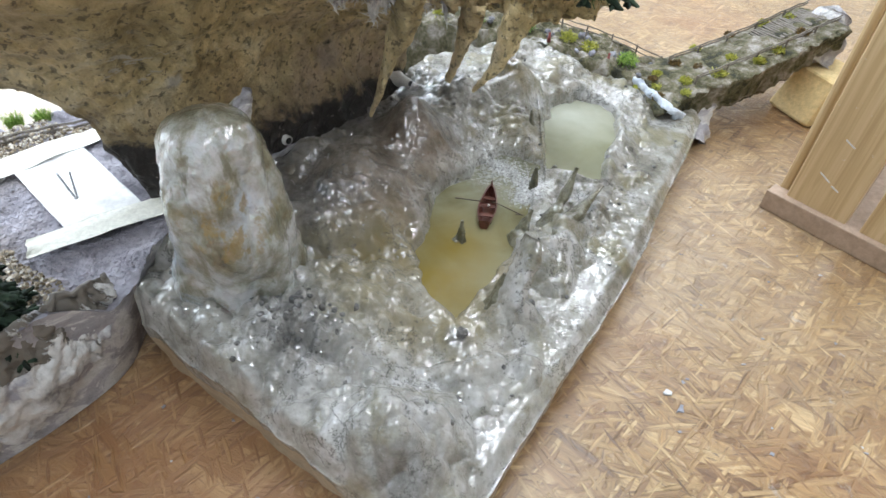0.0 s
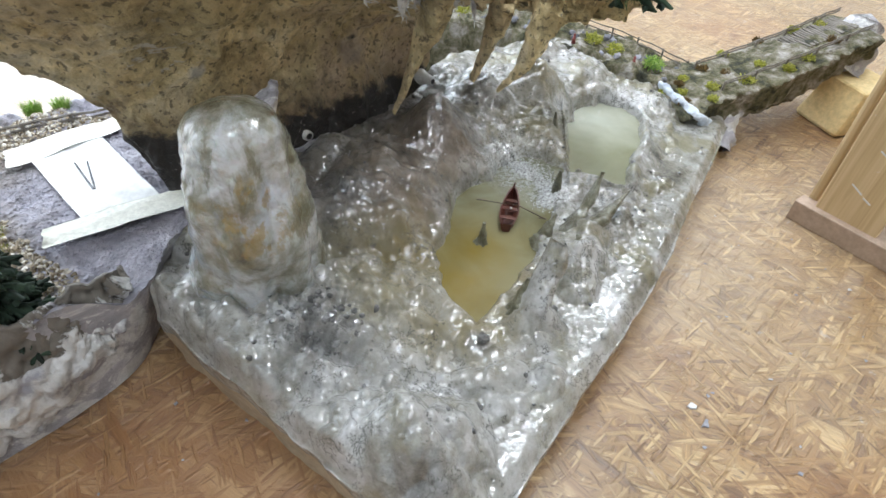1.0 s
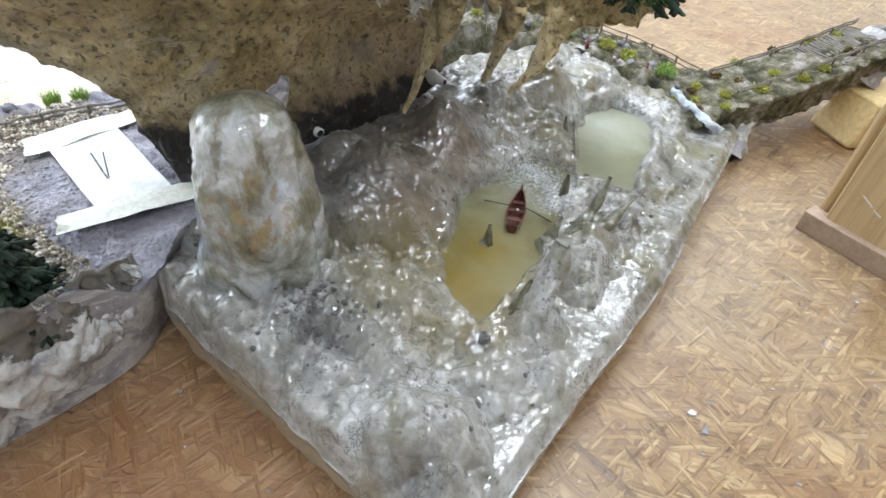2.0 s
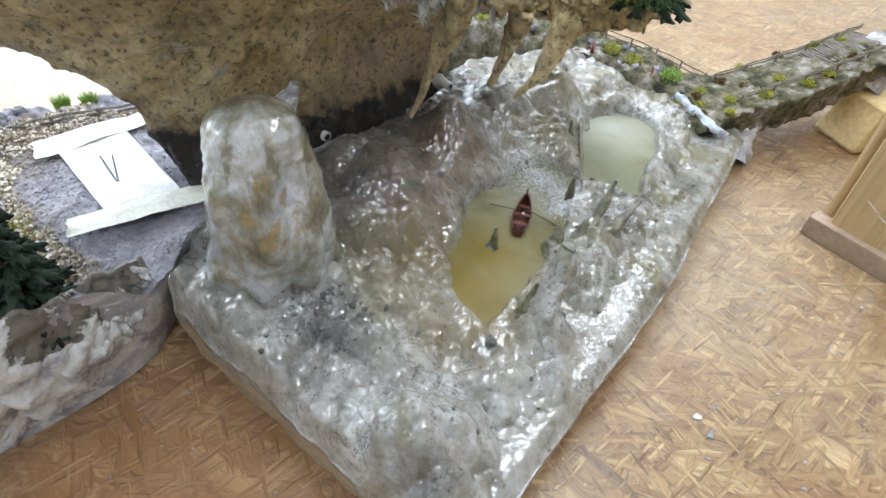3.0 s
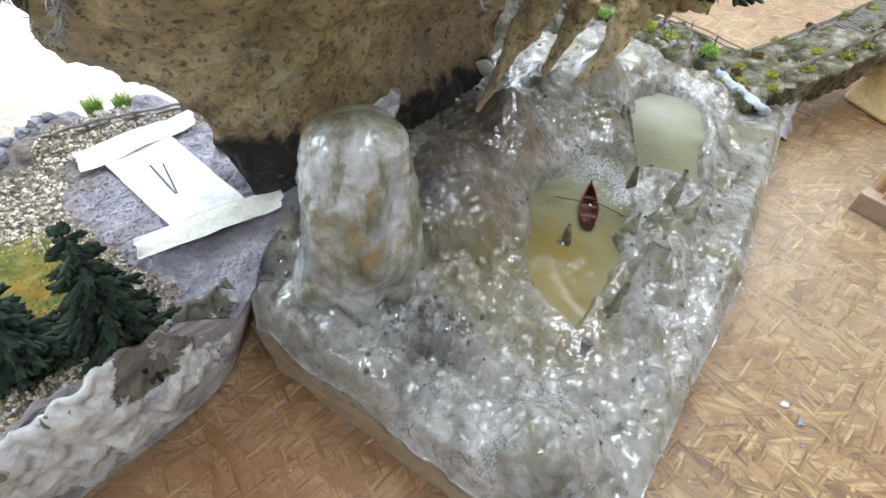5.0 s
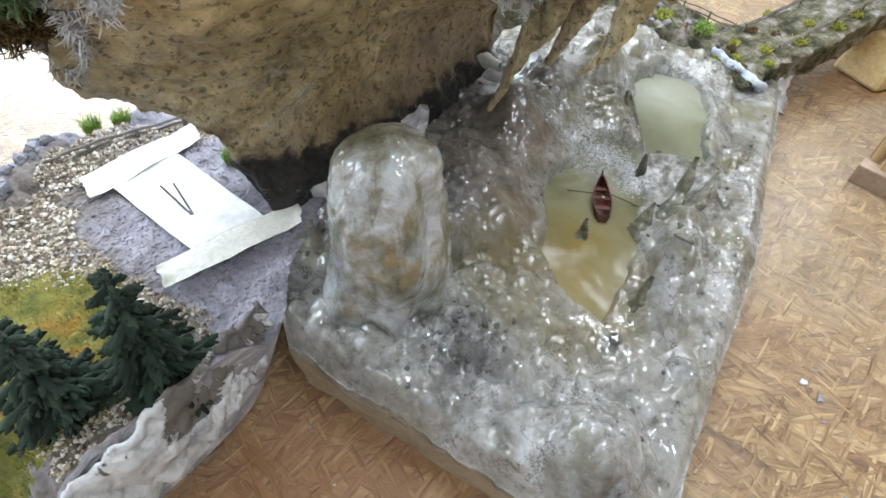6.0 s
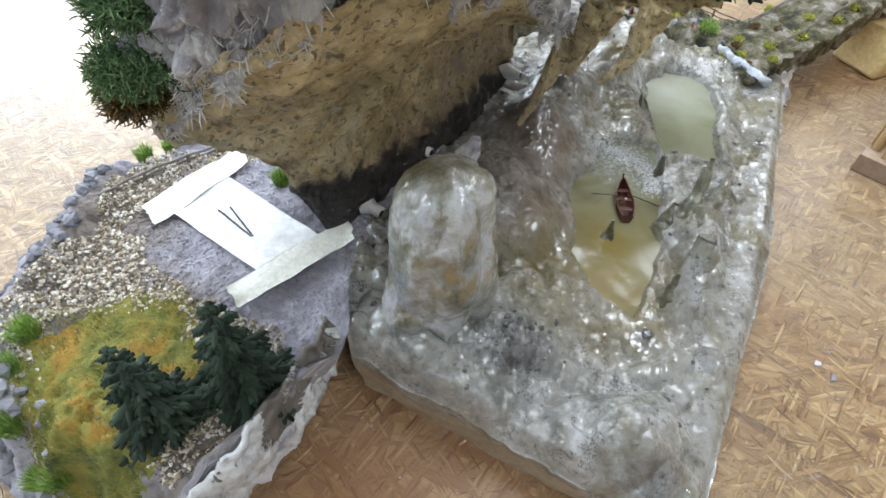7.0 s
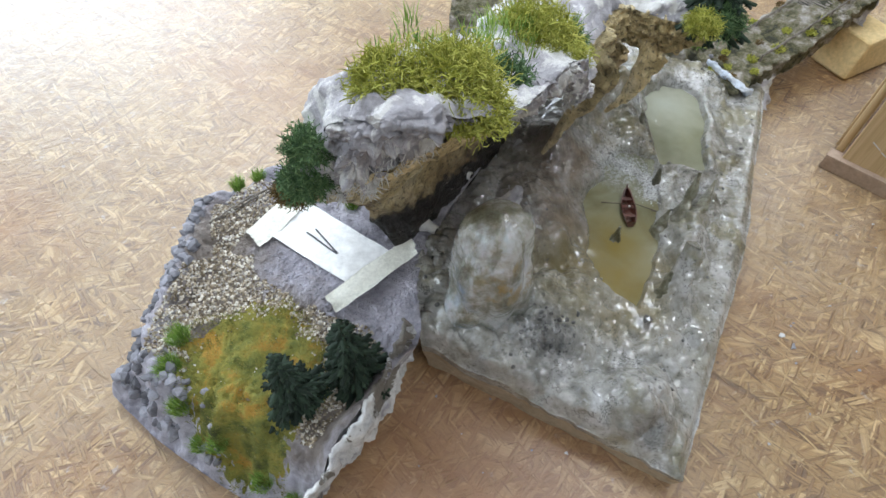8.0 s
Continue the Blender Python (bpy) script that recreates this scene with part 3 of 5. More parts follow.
class Heap:
    """Collects many small pieces into one mesh."""

    def __init__(self):
        self.v, self.f = [], []

    def add(self, verts, faces):
        b = len(self.v)
        self.v += list(verts)
        self.f += [tuple(i + b for i in f) for f in faces]

    def mesh(self, name, material, smooth=True):
        return mesh_of(name, self.v, self.f, material, smooth)


def rough_stone(rng, size, flat=0.7):
    """A lumpy pebble of 20 triangles."""
    t = (1 + 5 ** 0.5) / 2
    v = np.array([(-1, t, 0), (1, t, 0), (-1, -t, 0), (1, -t, 0), (0, -1, t), (0, 1, t), (0, -1, -t), (0, 1, -t), (t, 0, -1), (t, 0, 1), (-t, 0, -1), (-t, 0, 1)], float) / 1.9
    f = [(0, 11, 5), (0, 5, 1), (0, 1, 7), (0, 7, 10), (0, 10, 11), (1, 5, 9), (5, 11, 4), (11, 10, 2), (10, 7, 6), (7, 1, 8), (3, 9, 4), (3, 4, 2), (3, 2, 6), (3, 6, 8), (3, 8, 9), (4, 9, 5), (2, 4, 11), (6, 2, 10), (8, 6, 7), (9, 8, 1)]
    v = v * rng.uniform(0.7, 1.2, (12, 1)) * rng.uniform(0.75, 1.25, 3) * (1, 1, flat) * size
    a = rng.uniform(0, 6.28)
    c, s = math.cos(a), math.sin(a)
    return v @ np.array([(c, s, 0), (-s, c, 0), (0, 0, 1)]), f


def tetra_chip(rng, size):
    v = np.array([(0, 0, 0.6), (0.9, 0, -0.3), (-0.5, 0.8, -0.3), (-0.5, -0.8, -0.3), (0.2, 0.3, -0.6)]) * rng.uniform(0.6, 1.3, (5, 1)) * size
    a = rng.uniform(0, 6.28)
    c, s = math.cos(a), math.sin(a)
    return v @ np.array([(c, s, 0), (-s, c, 0), (0, 0, 1)]), [(0, 1, 2), (0, 2, 3), (0, 3, 1), (1, 4, 2), (2, 4, 3), (3, 4, 1)]


# ---- room ----
thing("floor", "grey linoleum workshop floor", "floor", kind="structure", me=box_mesh("floor", (6.4, 7.0, 0.1), pose(0, 0.3, FLOOR - 0.05), M["lino"]))
thing("ceiling", "plain white workshop ceiling", "ceiling", kind="structure", me=box_mesh("ceiling", (6.4, 7.0, 0.1), pose(0, 0.3, CEIL + 0.05), M["wall"]))
H = CEIL - FLOOR
for nm, size, at in (("wall_south", (6.4, 0.2, H), (0, -2.7, FLOOR + H / 2)), ("wall_east", (0.2, 5.8, H), (3.1, 0.3, FLOOR + H / 2))):
    thing(nm, "white painted workshop wall", "wall", kind="structure", me=box_mesh(nm, size, pose(*at), M["wall"]))
# west wall, opened for the added fill window
bm = bmesh.new()
for a, b in ((-2.6, SIDE_Y - SIDE_W / 2), (SIDE_Y + SIDE_W / 2, 3.2)):
    box(bm, (0.2, b - a, H), pose(-3.1, (a + b) / 2, FLOOR + H / 2))
box(bm, (0.2, SIDE_W, SILL - FLOOR), pose(-3.1, SIDE_Y, (SILL + FLOOR) / 2))
box(bm, (0.2, SIDE_W, CEIL - HEAD), pose(-3.1, SIDE_Y, (CEIL + HEAD) / 2))
thing("wall_west", "white painted wall with one wide window", "wall", kind="structure", me=bm_mesh("wall_west", bm, M["wall"]))
bm = bmesh.new()
xs = [-3.2] + [v for wx, ww, watts in WINDOWS for v in (wx - ww / 2, wx + ww / 2)] + [3.2]
for a, b in zip(xs[0::2], xs[1::2]):
    box(bm, (b - a, 0.2, H), pose((a + b) / 2, WALL_Y + 0.1, FLOOR + H / 2))
for wx, ww, watts in WINDOWS:
    box(bm, (ww, 0.2, SILL - FLOOR), pose(wx, WALL_Y + 0.1, (SILL + FLOOR) / 2))
    box(bm, (ww, 0.2, CEIL - HEAD), pose(wx, WALL_Y + 0.1, (CEIL + HEAD) / 2))
thing("wall_north", "white painted wall with one wide window", "wall", kind="structure", me=bm_mesh("wall_north", bm, M["wall"]))
for i, (ww, at, turn) in enumerate([(ww, (wx, WALL_Y + 0.1, 0), 0) for wx, ww, watts in WINDOWS] + [(SIDE_W, (-3.1, SIDE_Y, 0), 90)]):
    win = thing("window_%d" % (i + 1), "unseen white framed workshop window", "window", at, kind="structure")
    win.rotation_euler = (0, 0, radians(turn))
    zc, hh = (SILL + HEAD) / 2, HEAD - SILL
    for sx in (-1, 0, 1):
        part("window_frame", box_mesh("frame", (0.05, 0.06, hh), pose(sx * (ww / 2 - 0.025), 0, zc), M["metal"], 0.004), win)
    for sz in (-1, 1):
        part("window_frame", box_mesh("frame", (ww, 0.05, 0.05), pose(0, 0, zc + sz * (hh / 2 - 0.025)), M["metal"], 0.004), win)
for i, (lx, ly, turn) in enumerate(TUBES):
    lamp = thing("ceiling_light", "unseen white fluorescent batten on the ceiling", "lamp", (lx, ly, CEIL), group="ceiling lights")
    lamp.rotation_euler = (0, 0, radians(turn))
    part("housing", box_mesh("housing", (0.22, 1.25, 0.06), pose(0, 0, -0.03), M["metal"], 0.006), lamp)

table = thing("worktable", "worn oriented strand board worktable", "table", (0, 0, 0))
part("tabletop", box_mesh("tabletop", (4.2, 3.0, 0.022), pose(-0.1, 0.75, -0.011), M["osb"]), table)
for sx in (-1.9, 1.7):
    for sy in (-0.6, 2.1):
        part("leg", box_mesh("leg", (0.08, 0.08, 0.73), pose(sx, sy, -0.385 + 0.0), M["pine"], 0.004), table)

# ---- cave floor slab ----
FRONT = [(0.052, 0.162), (0.000, 0.195), (-0.075, 0.243), (-0.150, 0.292)]
RIGHT = [(0.052, 0.162), (0.092, 0.228), (0.140, 0.303), (0.190, 0.385), (0.232, 0.470), (0.270, 0.545), (0.302, 0.612)]
LEFT = [(-0.150, 0.292), (-0.152, 0.350), (-0.110, 0.425), (-0.058, 0.490), (-0.025, 0.560), (0.010, 0.640)]
BACK = [(0.302, 0.612), (0.262, 0.645), (0.222, 0.662), (0.150, 0.690), (0.080, 0.690), (0.010, 0.640)]
POOLS = [[(0.020, 0.362), (0.027, 0.390), (0.030, 0.420), (0.036, 0.445), (0.048, 0.464), (0.062, 0.474), (0.068, 0.495), (0.084, 0.512), (0.104, 0.508), (0.120, 0.496), (0.112, 0.470), (0.106, 0.430), (0.097, 0.408), (0.088, 0.376), (0.073, 0.352), (0.061, 0.327), (0.053, 0.312), (0.044, 0.331), (0.029, 0.345)],
         [(0.130, 0.530), (0.133, 0.572), (0.150, 0.605), (0.172, 0.618), (0.192, 0.612), (0.203, 0.584), (0.192, 0.540), (0.180, 0.505), (0.170, 0.478), (0.154, 0.480), (0.132, 0.490)]]
WATER = 0.043
# lumps of the relief: place, spread, height
LUMPS = [(0.026, 0.216, 0.026, 0.036), (0.048, 0.236, 0.018, 0.014), (-0.002, 0.230, 0.022, 0.012), (-0.032, 0.424, 0.034, 0.016), (0.008, 0.390, 0.022, -0.007), (0.010, 0.500, 0.024, 0.034),
         (-0.060, 0.455, 0.030, 0.010), (0.100, 0.592, 0.022, 0.027), (0.050, 0.560, 0.025, 0.018), (0.160, 0.640, 0.030, 0.010), (0.090, 0.322, 0.018, 0.024),
         (0.115, 0.368, 0.022, 0.022), (0.130, 0.405, 0.020, 0.020), (0.168, 0.445, 0.018, 0.014), (0.232, 0.620, 0.030, 0.006),
         (0.000, 0.300, 0.020, 0.010), (-0.040, 0.280, 0.020, 0.006), (0.070, 0.275, 0.020, 0.012), (0.100, 0.280, 0.015, 0.010), (0.215, 0.540, 0.030, 0.012), (0.270, 0.610, 0.016, 0.010)]


def pool_mask(xy):
    """Distance to the water's edge, negative on the water."""
    best = np.full(len(xy), 9.0)
    for poly in POOLS:
        d = line_distance(xy, poly + poly[:1])
        best = np.minimum(best, np.where(in_patch(xy, poly), -d, d))
    p = np.column_stack([xy, np.zeros(len(xy))])
    return best + 0.0050 * fbm(p, 0.024, 4, 5)


def slab_height(xy):
    p = np.column_stack([xy, np.zeros(len(xy))])
    q = (xy[:, 0] - 0.052) * -0.872 + (xy[:, 1] - 0.162) * 0.49
    z = 0.026 + 0.047 * step(-0.01, 0.21, q)
    for x, y, r, h in LUMPS:
        z = z + h * np.exp(-((xy[:, 0] - x) ** 2 + (xy[:, 1] - y) ** 2) / (2 * (r * 0.75) ** 2))
    # wet gully at the foot of the brown mound
    z = z - 0.012 * np.exp(-(line_distance(xy, [(-0.058, 0.356), (-0.02, 0.361), (0.018, 0.362)]) / 0.012) ** 2)
    # creased crust, rounder towards the open corner, drawn out into layers on the mound
    mound = np.exp(-(line_distance(xy, [(-0.05, 0.40), (0.0, 0.43), (0.02, 0.50)]) / 0.045) ** 2)
    crust = step(-0.25, 0.45, fbm(p, 0.040, 3, 36))
    calm = 1 - 0.6 * step(0.44, 0.54, xy[:, 1])
    long = p * (0.55, 1.3, 1.0)
    z = z + 0.0055 * fbm(p, 0.038, 3, 1) + calm * 0.0120 * lumps(p, 0.030, 31) * (1 - 0.6 * mound)
    z = z + calm * 0.0095 * lumps(p, 0.015, 32) * (1 - 0.85 * mound) + 0.0035 * lumps(long, 0.016, 37) * mound + (0.2 + 0.8 * crust) * 0.0024 * lumps(p, 0.0065, 33) * (1 - 0.6 * mound) + crust * 0.0008 * fbm(p, 0.006, 3, 8, True)
    crusty = np.exp(-((xy[:, 0] + 0.042) ** 2 + (xy[:, 1] - 0.283) ** 2) / 0.026 ** 2) + np.exp(-((xy[:, 0] + 0.048) ** 2 + (xy[:, 1] - 0.402) ** 2) / 0.018 ** 2)
    z = z + crusty * (0.0035 * fbm(p, 0.008, 3, 41, True) + 0.004 * lumps(p, 0.007, 42))
    d = pool_mask(xy)
    z = z + np.maximum(0.0480 - z, 0) * (1 - step(0.010, 0.030, d)) - np.maximum(z - 0.0455, 0) * 0.75 * (1 - step(-0.004, 0.030, d)) + 0.0045 * np.exp(-((d - 0.009) / 0.005) ** 2) * (xy[:, 1] > 0.47) * (xy[:, 0] > 0.125)
    bank = step(-0.004, 0.006, d)
    z = z * bank + (0.033 + 0.002 * fbm(p, 0.02, 2, 3)) * (1 - bank)
    # gritty shoal beside the boat
    shoal = np.exp(-(line_distance(xy, [(0.085, 0.497), (0.108, 0.470), (0.106, 0.448)]) / 0.013) ** 2)
    z = np.maximum(z, 0.0385 + 0.0060 * shoal + shoal * (0.0022 * lumps(p, 0.006, 44) + 0.0010 * fbm(p, 0.003, 2, 45)))
    edge = line_distance(xy, [tuple(v) for v in along(FRONT, np.linspace(0, 1, 30))])
    edge = np.minimum(edge, line_distance(xy, [tuple(v) for v in along(RIGHT, np.linspace(0, 1, 30))]))
    return z - (z - 0.026 + 0.006) * 0.45 * (1 - step(0.0, 0.012, edge)) ** 2


NU, NV = 440, 600
plan = coons(FRONT, LEFT, BACK, RIGHT, NU, NV)
flat = plan.reshape(-1, 2).copy()
wob = np.column_stack([flat, np.zeros(len(flat))])
flat[:, 0] += 0.0014 * fbm(wob, 0.02, 3, 21)
flat[:, 1] += 0.0014 * fbm(wob, 0.02, 3, 22)
z = slab_height(flat)
top = np.column_stack([flat, z])
ring = [i * NV for i in range(NU)] + [(NU - 1) * NV + j for j in range(1, NV)] + [i * NV + NV - 1 for i in range(NU - 2, -1, -1)] + [j for j in range(NV - 2, 0, -1)]
slab = thing("cave_floor_model", "glossy wet grey and olive model cave floor on tan board", "diorama")
part("rock_surface", mesh_of("rock_surface", top, grid_faces(NU, NV), M["rock"]), slab, "lumpy grey rock relief under clear varnish")
rim = top[ring]
mid = rim.mean(0)
rows = [rim]
for k, (inset, drop) in enumerate([(0.0005, 0.25), (0.0025, 0.5), (0.004, 0.75), (0.005, 1.0)]):
    r = rim.copy()
    r[:, :2] += (mid[:2] - r[:, :2]) / np.linalg.norm(mid[:2] - r[:, :2], axis=1)[:, None] * (inset + 0.0015 * fbm(r, 0.02, 2, 30 + k)[:, None])
    r[:, 2] = rim[:, 2] * (1 - drop) + (0.0008 if drop == 1.0 else 0)
    rows.append(r)
side = np.concatenate(rows[0:2]), np.concatenate(rows[1:])
n = len(ring)
part("varnished_edge", mesh_of("varnished_edge", side[0], [(j, (j + 1) % n, n + (j + 1) % n, n + j) for j in range(n)], M["rock"]), slab)
part("base_board", mesh_of("base_board", side[1], [(k * n + j, k * n + (j + 1) % n, (k + 1) * n + (j + 1) % n, (k + 1) * n + j) for k in range(3) for j in range(n)], M["board"]), slab, "tan board edge")

# resin pool
gx, gy = np.meshgrid(np.linspace(0.0, 0.22, 160), np.linspace(0.29, 0.64, 240), indexing="ij")
pxy = np.column_stack([gx.ravel(), gy.ravel()])
inside = (pool_mask(pxy) < 0.018).reshape(160, 240)
faces = [f for f, ok in zip(grid_faces(160, 240), (inside[:-1, :-1] & inside[1:, 1:]).ravel()) if ok]
part("resin_pool", mesh_of("resin_pool", np.column_stack([pxy, np.full(len(pxy), WATER) + 0.0003 * fbm(np.column_stack([pxy, pxy[:, :1]]), 0.03, 2, 9)]), faces, M["resin"]), slab, "murky amber and pale green resin water")


def spike(base, tip, r0, r1, seed, squash=1.0, rings=22, sides=26, rough=0.4, bend=(0, 0, 0), profile=1.35):
    """A ragged tapering rock from base to tip."""
    s = np.linspace(0, 1, rings)
    b, t = np.array(base, float), np.array(tip, float)
    c = b + (t - b) * s[:, None] + np.array(bend) * (np.sin(s * math.pi))[:, None]
    d = (t - b) / np.linalg.norm(t - b)
    a = np.cross(d, (0.9, 0.44, 0.0))
    a /= np.linalg.norm(a)
    e = np.cross(d, a)
    th = np.linspace(0, 2 * math.pi, sides, endpoint=False)
    r = r1 + (r0 - r1) * (1 - s) ** profile
    p = c[:, None] + r[:, None, None] * (np.cos(th)[None, :, None] * a + squash * np.sin(th)[None, :, None] * e)
    p = p.reshape(-1, 3)
    out = p - np.repeat(c, sides, 0)
    size = max(r0 * 0.9, 0.004)
    p = p + out * (rough * fbm(p * (1, 1, 0.5), size, 3, seed) + 0.5 * rough * fbm(p * (1, 1, 0.4), size * 0.35, 2, seed + 9, True))[:, None]
    f = grid_faces(rings, sides, 0, True)
    p = np.vstack([p, t + d * r1 * 0.6])
    k, last = len(p) - 1, (rings - 1) * sides
    return p, f + [(last + j, last + (j + 1) % sides, k) for j in range(sides)]


for base, tip, r0, r1, sq, bend, mat in (((0.112, 0.532, 0.036), (0.115, 0.544, 0.073), 0.017, 0.0010, 0.8, (0.002, 0, -0.004), "spike"), ((0.113, 0.460, 0.035), (0.116, 0.466, 0.064), 0.008, 0.0014, 0.6, (0, 0, 0), "spike"),
                                         ((0.053, 0.395, 0.036), (0.055, 0.397, 0.061), 0.012, 0.0012, 0.9, (0, 0, -0.004), "spike"), ((0.106, 0.392, 0.038), (0.143, 0.440, 0.083), 0.017, 0.0016, 0.45, (0.004, 0.002, -0.003), "spike"),
                                         ((0.120, 0.396, 0.042), (0.168, 0.446, 0.062), 0.016, 0.0018, 0.5, (0.003, 0, 0.004), "spike"), ((0.082, 0.318, 0.040), (0.102, 0.346, 0.094), 0.017, 0.0062, 0.6, (0.003, 0, 0.004), "rock"),
                                         ((0.074, 0.318, 0.040), (0.085, 0.334, 0.070), 0.009, 0.0015, 0.6, (0, 0, 0), "spike"), ((0.096, 0.398, 0.038), (0.109, 0.412, 0.062), 0.011, 0.0015, 0.6, (0, 0, 0), "spike"), ((0.092, 0.330, 0.040), (0.104, 0.344, 0.070), 0.008, 0.0018, 0.5, (0, 0, 0), "spike")):
    p, f = spike(base, tip, r0, r1, int(base[0] * 1000), sq, 30, 24, 0.4, bend)
    part("stalagmite", mesh_of("stalagmite", p, f, M[mat]), slab)

line = along([(0.227, 0.682, 0.046), (0.227, 0.656, 0.054), (0.238, 0.637, 0.053), (0.249, 0.617, 0.051), (0.266, 0.597, 0.046), (0.283, 0.605, 0.03)], np.linspace(0, 1, 60))
v, f = tube(line, 0.0044 + 0.0006 * np.sin(np.arange(60) * 0.37), 20)
v = np.array(v)
v = v + np.column_stack([fbm(v, 0.012, 3, k) for k in (61, 62, 63)]) * 0.0034 + 0.0007 * np.column_stack([fbm(v, 0.005, 3, k, True) for k in (64, 65, 66)])
part("pale_seam", mesh_of("pale_seam", v, f, M["seam"]), slab, "pale blue plaster seam")

# the thick coated pillar
s = np.linspace(0, 1, 110)
axis = along([(-0.090, 0.325, 0.058), (-0.089, 0.323, 0.085), (-0.085, 0.321, 0.125), (-0.083, 0.320, 0.160), (-0.081, 0.320, 0.185), (-0.080, 0.321, 0.194)], s)
rad = along([(0.037, 0), (0.036, 0), (0.0335, 0), (0.029, 0), (0.022, 0), (0.001, 0)], s)[:, 0]
th = np.linspace(0, 2 * math.pi, 180, endpoint=False)
p = axis[:, None] + rad[:, None, None] * np.stack([np.cos(th), np.sin(th) * 0.85, 0 * th], -1)[None]
p = p.reshape(-1, 3)
out = (p - np.repeat(axis, 180, 0)) / 0.04
p = p + out * (0.0050 * fbm(p * (1, 1, 0.6), 0.034, 2, 41) + 0.014 * lumps(p * (1, 1, 0.40), 0.034, 44) + 0.0034 * lumps(p * (1, 1, 0.6), 0.014, 46) + 0.0013 * lumps(p, 0.006, 47) + 0.0005 * fbm(p, 0.007, 3, 48, True))[:, None]
part("pillar", mesh_of("pillar", p, grid_faces(110, 180, 0, True) + [tuple(range(109 * 180, 110 * 180))], M["pillar"]), slab, "thick waxy grey, blue and amber stalagmite pillar")
p, f = spike((-0.074, 0.338, 0.176), (-0.064, 0.345, 0.192), 0.011, 0.003, 77, 0.7, 12, 16, 0.5)
part("plaster_nib", mesh_of("plaster_nib", p, f, M["plaster"]), slab, "torn white plaster nib")
rng = np.random.default_rng(4)
crumbs = []
for k in range(4):
    v, f = rough_stone(rng, 1.0, 0.8)
    crumbs.append(mesh_of("rock_crumb", v, f, M["rock"], False))


for k in range(4):
    v, f = rough_stone(rng, 1.0, 0.8)
    crumbs.append(mesh_of("rock_crumb", v, f, M["crust"], False))


def crumb(x, y, size, k):
    ob = part("rock_crumb", crumbs[k % 8], slab)
    ob.location = (x, y, slab_height(np.array([[x, y]]))[0] + size * 0.2)
    ob.scale, ob.rotation_euler = (size, size * rng.uniform(0.7, 1.2), size), (0.3, 0.2, rng.uniform(0, 6.28))


for k in range(70):
    crumb(*((-0.042, 0.280) + rng.normal(0, 0.012, 2) * (1.2, 0.8)), rng.uniform(0.0010, 0.0030), 4 + k % 4)
for k in range(130):
    x, y = plan[int(rng.uniform(0.05, 0.95) * (NU - 1)), int(rng.uniform(0.05, 0.95) * (NV - 1))]
    if pool_mask(np.array([[x, y]]))[0] > 0.004:
        crumb(x, y, rng.uniform(0.0009, 0.0028), k)
crumb(0.058, 0.299, 0.0055, 5)
crumb(0.105, 0.332, 0.0042, 6)
crumb(-0.118, 0.287, 0.0045, 0)
heap = Heap()
for k in range(800):
    x, y = along([(0.078, 0.500), (0.096, 0.490), (0.108, 0.468), (0.105, 0.446)], np.array([rng.random()]))[0] + rng.normal(0, 0.008, 2)
    v, f = tetra_chip(rng, rng.uniform(0.0005, 0.0013))
    heap.add(v + (x, y, max(slab_height(np.array([[x, y]]))[0], WATER) + 0.0003), f)
tagged(part("white_grit", heap.mesh("white_grit", M["grit"], False), slab, "white glassy grit on the shoal"), kind="stuff")

# ---- scenic ground module with road ----
G_FRONT = [(-0.240, 0.150), (-0.305, 0.182), (-0.360, 0.218), (-0.402, 0.250), (-0.440, 0.286)]
G_LEFT = [(-0.440, 0.286), (-0.416, 0.350), (-0.398, 0.410), (-0.396, 0.450), (-0.380, 0.488)]
G_BACK = [(-0.380, 0.488), (-0.292, 0.523), (-0.200, 0.562), (-0.120, 0.640), (-0.040, 0.700)]
G_RIGHT = [(-0.240, 0.150), (-0.205, 0.205), (-0.172, 0.246), (-0.149, 0.288), (-0.148, 0.345), (-0.116, 0.415), (-0.068, 0.485), (-0.040, 0.560), (-0.040, 0.700)]
GRASS_MID, GRASS_R = (-0.290, 0.258), (0.068, 0.078)


def ground_height(xy):
    p = np.column_stack([xy, np.zeros(len(xy))])
    d = line_distance(xy, G_FRONT)
    d = np.minimum(d, line_distance(xy, G_LEFT))
    d = np.minimum(d, line_distance(xy, G_BACK))
    z = 0.080 * step(-0.012, 0.045, d + 0.010 * fbm(p, 0.04, 3, 51))
    z = z + (0.007 * fbm(p, 0.03, 4, 52) + 0.009 * lumps(p, 0.014, 54) + 0.004 * lumps(p, 0.007, 55)) * (0.3 + 0.7 * (1 - step(0.05, 0.09, d)))
    near = line_distance(xy, G_RIGHT[:4])
    return z + 0.024 * (1 - step(0.002, 0.022, near)) * (1 - step(0.25, 0.285, xy[:, 1]))


GU, GV = 190, 230
gplan = coons(G_FRONT, G_LEFT, [G_RIGHT[-1], (-0.12, 0.640), (-0.200, 0.562), (-0.292, 0.523), (-0.380, 0.488)], G_RIGHT, GU, GV)
gxy = gplan.reshape(-1, 2)
ground = thing("scenic_ground_module", "lavender-grey diorama ground with road, gravel and turf", "diorama")
gtop = np.column_stack([gxy, ground_height(gxy)])
part("ground_surface", mesh_of("ground_surface", gtop, grid_faces(GU, GV), M["ground"]), ground, "lavender-grey painted road and rock slope")
edge_line = gtop[[0 * GV + j for j in range(GV)]]
low = edge_line.copy()
low[:, 2] = 0.0008
low[:, 0] -= 0.028
